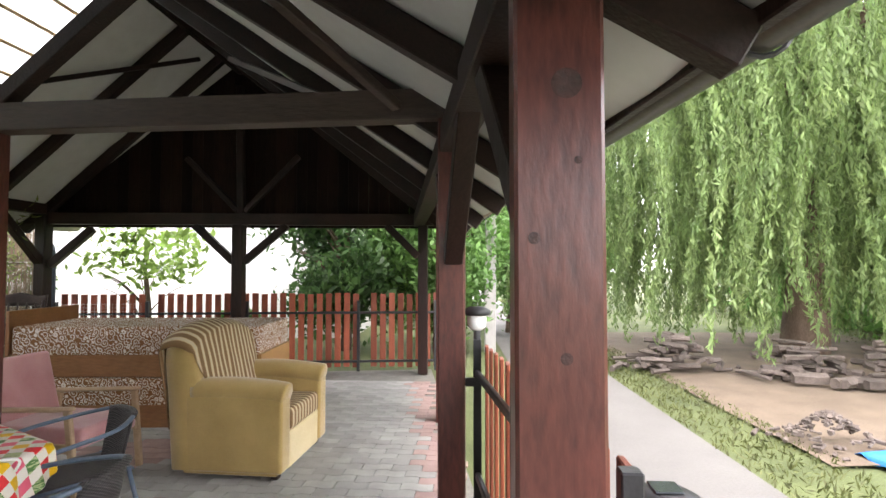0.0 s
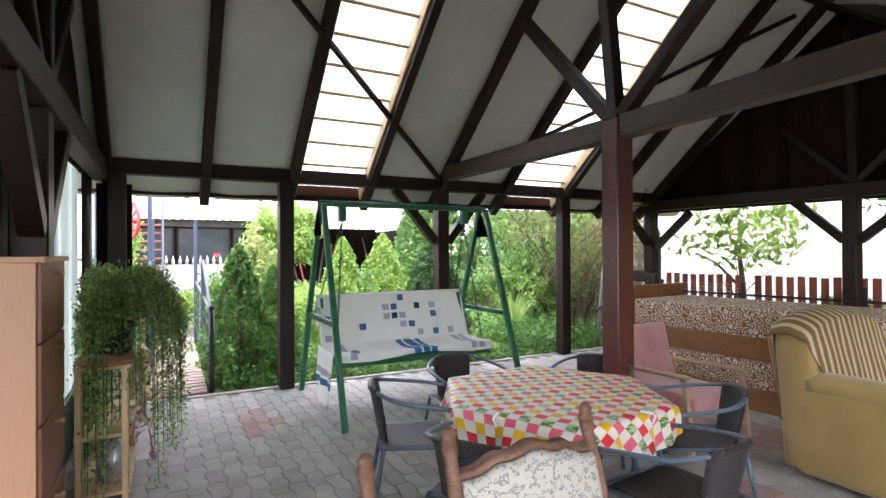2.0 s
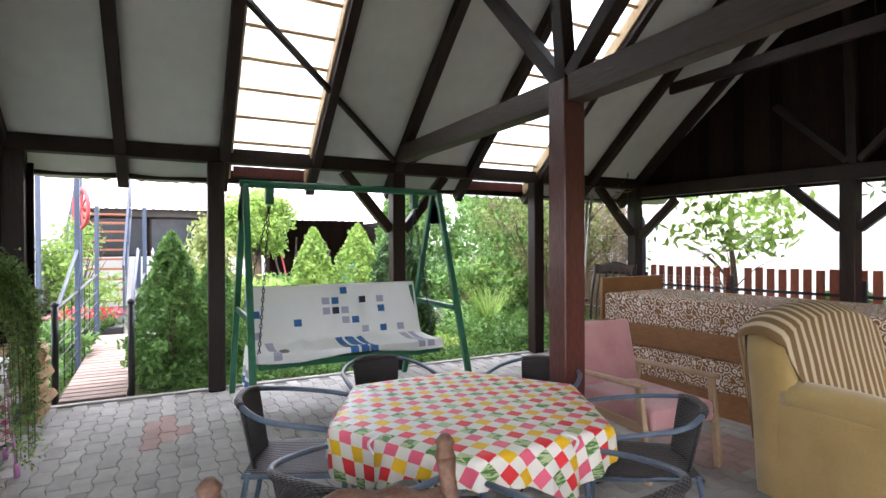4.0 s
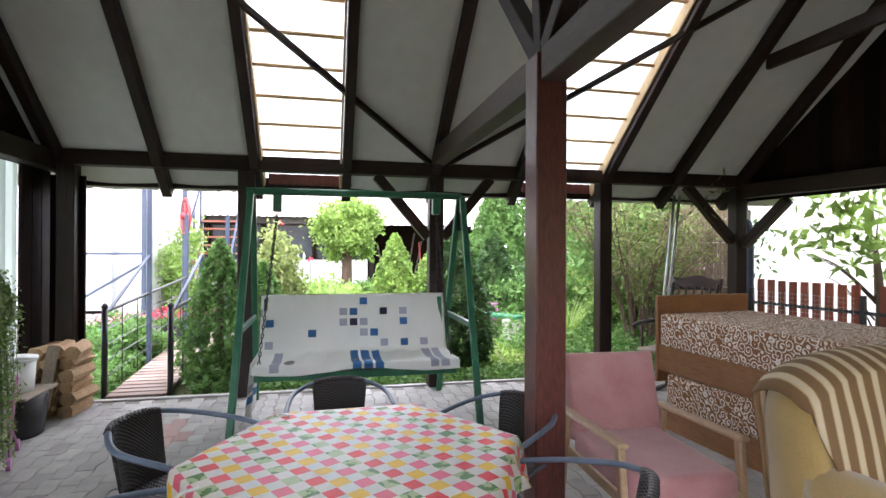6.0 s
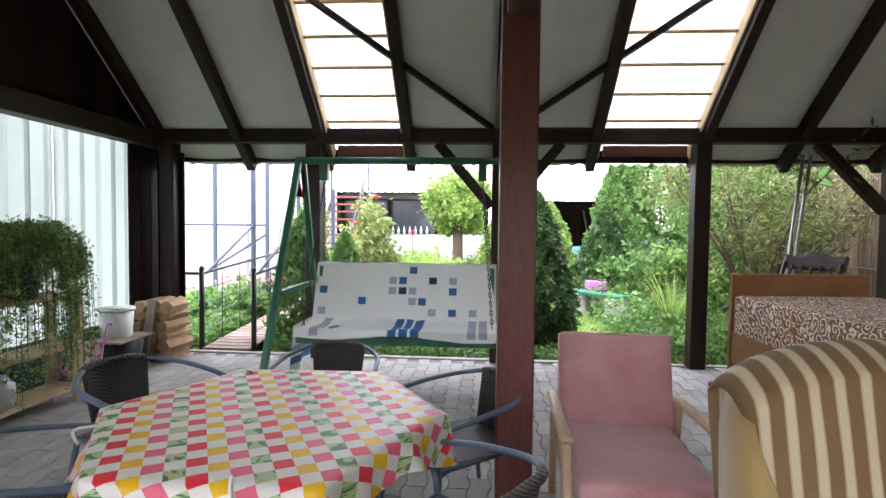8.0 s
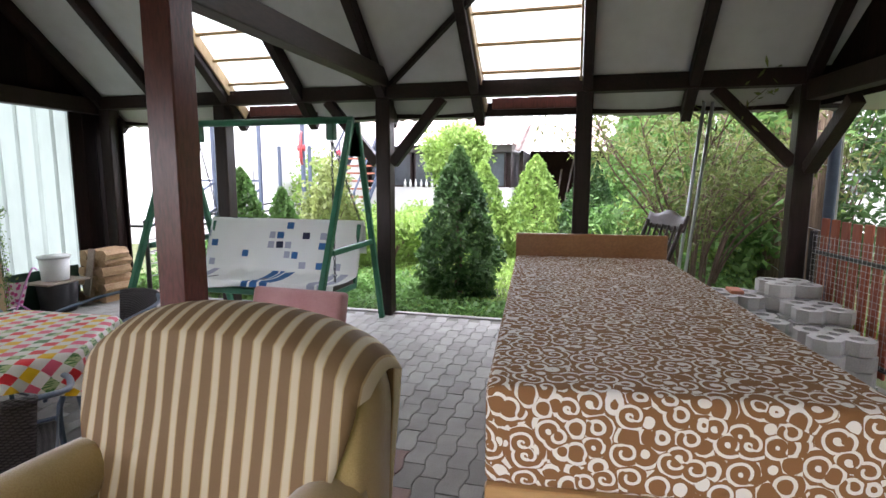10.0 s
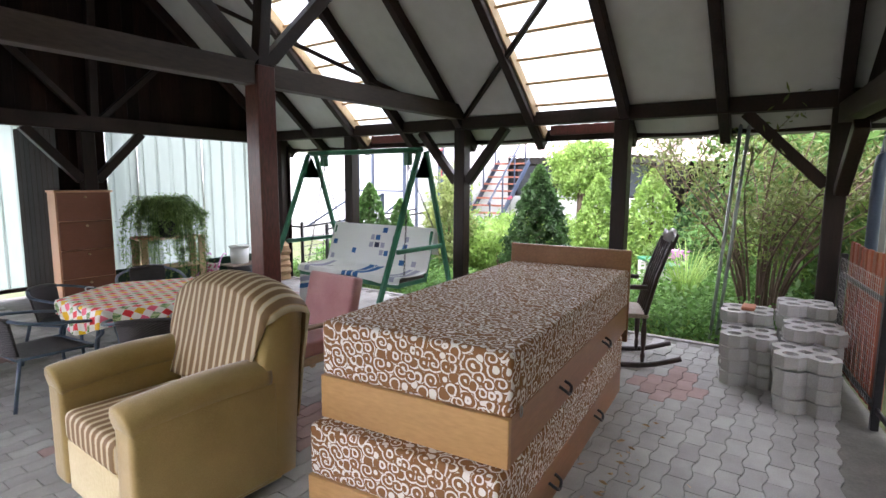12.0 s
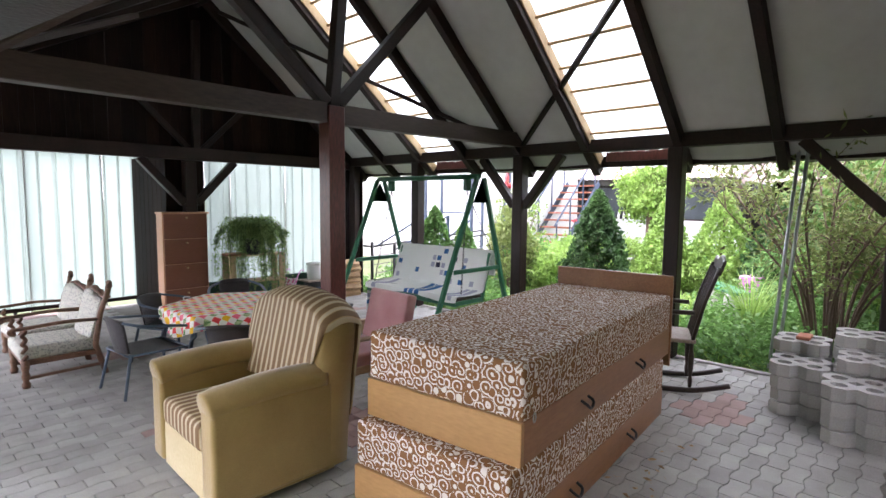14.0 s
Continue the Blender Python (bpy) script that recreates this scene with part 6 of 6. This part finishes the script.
# ---- across the lane: weeping willow, woodpiles ----
willow = thing("weeping_willow", pose(6.4, 10.9, -0.07), "large weeping willow with long hanging branches", "tree")
wt = bmesh.new()
tube(smooth_curve([(0, 0, 0), (0.2, 0.1, 2.0), (0.1, 0.3, 4.2), (0.0, 0.2, 6.5)], 5), [0.42 - 0.018 * k for k in range(16)], wt, 10)
wr = np.random.default_rng(17)
strands, cords = [], bmesh.new()
for k in range(72):
    a = wr.uniform(0, math.tau)
    rr = wr.uniform(1.0, 4.4)
    zt = 6.6 - 0.22 * rr + wr.uniform(-1.2, 1.0)
    e = Vector((rr * math.cos(a), rr * math.sin(a), zt))
    part("limb", tube(smooth_curve([(0.05, 0.25, wr.uniform(3.5, 6.0)), tuple(e * 0.5 + Vector((0, 0, zt * 0.55))), tuple(e)], 4), [0.09 - 0.009 * q for q in range(9)], None, 5), BARK, willow)
    for j in range(13):
        s_ = np.array(e) + wr.normal(size=3) * np.array((0.55, 0.55, 0.35))
        ln = wr.uniform(2.2, s_[2] - 0.2)
        nl = int(ln * 88)
        zz = np.linspace(0, ln, nl)
        sway = 0.12 * np.sin(zz * 1.7 + k)
        strands.append(np.stack([s_[0] + sway + wr.normal(size=nl) * 0.035, s_[1] + 0.1 * np.cos(zz * 1.3 + j) + wr.normal(size=nl) * 0.035, s_[2] - zz], 1))
part("trunk", wt, BARK, willow, "", True)
leaves("crown", np.concatenate(strands), 0.03, LEAF_WILLOW, willow, 2.1, 2.2)
willow_back = thing("hedge_bank", pose(11.5, 13, -0.09), "dense mixed greenery behind the willow", "hedge")
leaves("foliage", blob_points(16000, (0, 0, 2.0), (2.5, 12, 2.6), 18, 60, 0.3), 0.16, LEAF_MID, willow_back, 1.2)
part("stem", tube([(0, 0, 0), (0.1, 0, 2.0)], 0.15), BARK, willow_back)
random.seed(8)
for cx, cy, n_ in ((3.4, 9.3, 64), (4.9, 8.7, 50), (6.0, 8.3, 34)):
    for k in range(n_):
        dx = random.gauss(0, 0.33)
        split_log(cx + dx, cy + random.gauss(0, 0.22), -0.02 + 0.45 * (1 - k / n_) * math.exp(-(dx / 0.45) ** 2), random.uniform(0.25, 0.55), random.uniform(0.025, 0.055), random.uniform(-90, 90), GREY_WOOD, "firewood_log", "grey weathered log in a rough pile", "roadside log pile", random.uniform(0, 3))
for k in range(5):
    split_log(4.9 + random.gauss(0, 0.35), 7.9 + random.gauss(0, 0.2), 0.03, 0.4, 0.08, random.uniform(-40, 40), GREY_WOOD, "firewood_log", "grey weathered log on bare ground", "roadside log pile")
tarp = tagged(part("blue_tarpaulin", surface(lambda u, v: (3.3 + 1.2 * u, 4.75 + 0.8 * v, 0.32 * math.sin(math.pi * u) * math.sin(math.pi * v) + 0.05 * noise.noise(Vector((u * 6, v * 6, 0))) - 0.05), 16, 14, 0.006), BLUE_BARREL, None, "", True), "crumpled blue tarpaulin on the verge", "tarpaulin")

heap = bmesh.new()
for k in range(170):
    a, r_ = random.uniform(0, math.tau), abs(random.gauss(0, 0.22))
    p = Vector((3.3 + 1.3 * r_ * math.cos(a), 5.85 + r_ * math.sin(a), -0.05 + 0.24 * math.exp(-(r_ / 0.22) ** 2)))
    d = Vector((random.uniform(-1, 1), random.uniform(-1, 1), random.uniform(-0.3, 0.3))) * random.uniform(0.02, 0.06)
    tube([p - d, p + d], random.uniform(0.01, 0.024), heap, 5)
tagged(part("rubble_heap", heap, GREY_WOOD), "low heap of earthy rubble on the verge", "rubble", "", "stuff")

# the lane and the plots beside it lie three degrees askew to the shelter
LANE = Matrix.Translation((0.348, 1.25, 0)) @ Matrix.Rotation(radians(3.0), 4, "Z") @ Matrix.Translation((-0.043, -1.141, 0))
for ob in list(bpy.data.objects):
    if ob.parent is None and (ob not in INSIDE or ob.name in ("road", "verge", "verge_grass")):
        ob.matrix_basis = LANE @ ob.matrix_basis

# ---- litter ----
straw = tagged(leaves("dry_leaves", np.stack([np.random.default_rng(2).normal(-2.6, 0.5, 60), np.random.default_rng(3).normal(7.1, 0.1, 60), np.full(60, 0.006)], 1), 0.016, LOG, None, 1.5, 0.0, "", 0.95), "dry leaf litter on the paving", "litter", "", "stuff")

# ---- paving stones ----
L_, W_, A_ = 0.22, 0.112, 0.011


def paver_mesh(flip, material, name):
    bm = bmesh.new()
    n_ = 6
    lo = [(-L_ / 2 + 0.0025 + (L_ - 0.005) * k / n_) for k in range(n_ + 1)]
    wave = lambda x: A_ * math.sin((x / L_ + (0.5 if flip else 0)) * math.tau)
    out = [(x, -W_ / 2 + wave(x) + 0.002) for x in lo] + [(x, W_ / 2 + wave(x) - 0.002) for x in reversed(lo)]
    top = [bm.verts.new((x * 0.985, y * 0.97, 0.0)) for x, y in out]
    rim = [bm.verts.new((x, y, -0.003)) for x, y in out]
    low = [bm.verts.new((x, y, -0.012)) for x, y in out]
    m_ = len(out)
    for k in range(n_):
        bm.faces.new((top[k], top[k + 1], top[m_ - 2 - k], top[m_ - 1 - k]))
    for k in range(m_):
        j = (k + 1) % m_
        bm.faces.new((rim[k], rim[j], top[j], top[k]))
        bm.faces.new((low[k], low[j], rim[j], rim[k]))
    me = bpy.data.meshes.new(name)
    bm.to_mesh(me)
    bm.free()
    me.materials.append(material)
    return me


MESHES = {(f, r): paver_mesh(f, PAVER_RED if r else PAVER, "paver") for f in (False, True) for r in (False, True)}
RED_SPOTS = ((-4.5, 1.95, 0.42, 0.22), (-3.5, 3.4, 0.5, 0.28), (-2.3, 7.75, 0.7, 0.22), (-4.3, 7.05, 0.5, 0.3), (-2.3, 5.3, 0.7, 0.35), (-1.5, 4.3, 0.5, 0.3), (-1.6, 2.1, 0.4, 0.3))
rg = random.Random(12)
near, rest = [], {False: ([], []), True: ([], [])}
row, y = 0, 0.42 - 10 * W_
while y < 9.0:
    x = -5.58 + L_ / 2 + (L_ / 2 if row % 2 else 0)
    while x < xe(y) + 0.12 and y < 8.05 + 0.151 * (x + 5.45):
        red = any(abs(x - a) / c + abs(y - b) / d < 1 for a, b, c, d in RED_SPOTS) or x > xe(y) - 0.12 or y > 7.9 + 0.151 * (x + 5.45) or y < -0.45
        z = rg.uniform(-0.0015, 0.0015)
        if y < 0.4 and x < -2.1:
            x += L_
            continue
        if -1.6 < x < 0.3 and 5.8 < y < 8.3 and len(near) < 300:
            near.append((x, y, z, bool(row % 2), red))
        else:
            vs_, fs_ = rest[red]
            me = MESHES[(bool(row % 2), red)]
            o = len(vs_)
            vs_ += [(v.co.x + x, v.co.y + y, v.co.z + z) for v in me.vertices]
            fs_ += [tuple(o + i for i in p.vertices) for p in me.polygons]
        x += L_
    y += W_
    row += 1
for x, y, z, f, red in near:
    ob = new("paver", MESHES[(f, red)])
    ob.parent, ob.location = floor, (x, y, z)
for red in (False, True):
    me = bpy.data.meshes.new("pavers")
    me.from_pydata(rest[red][0], [], rest[red][1])
    me.materials.append(PAVER_RED if red else PAVER)
    ob = new("pavers", me)
    ob.parent = floor
    tagged(ob, "", "", "", "stuff")
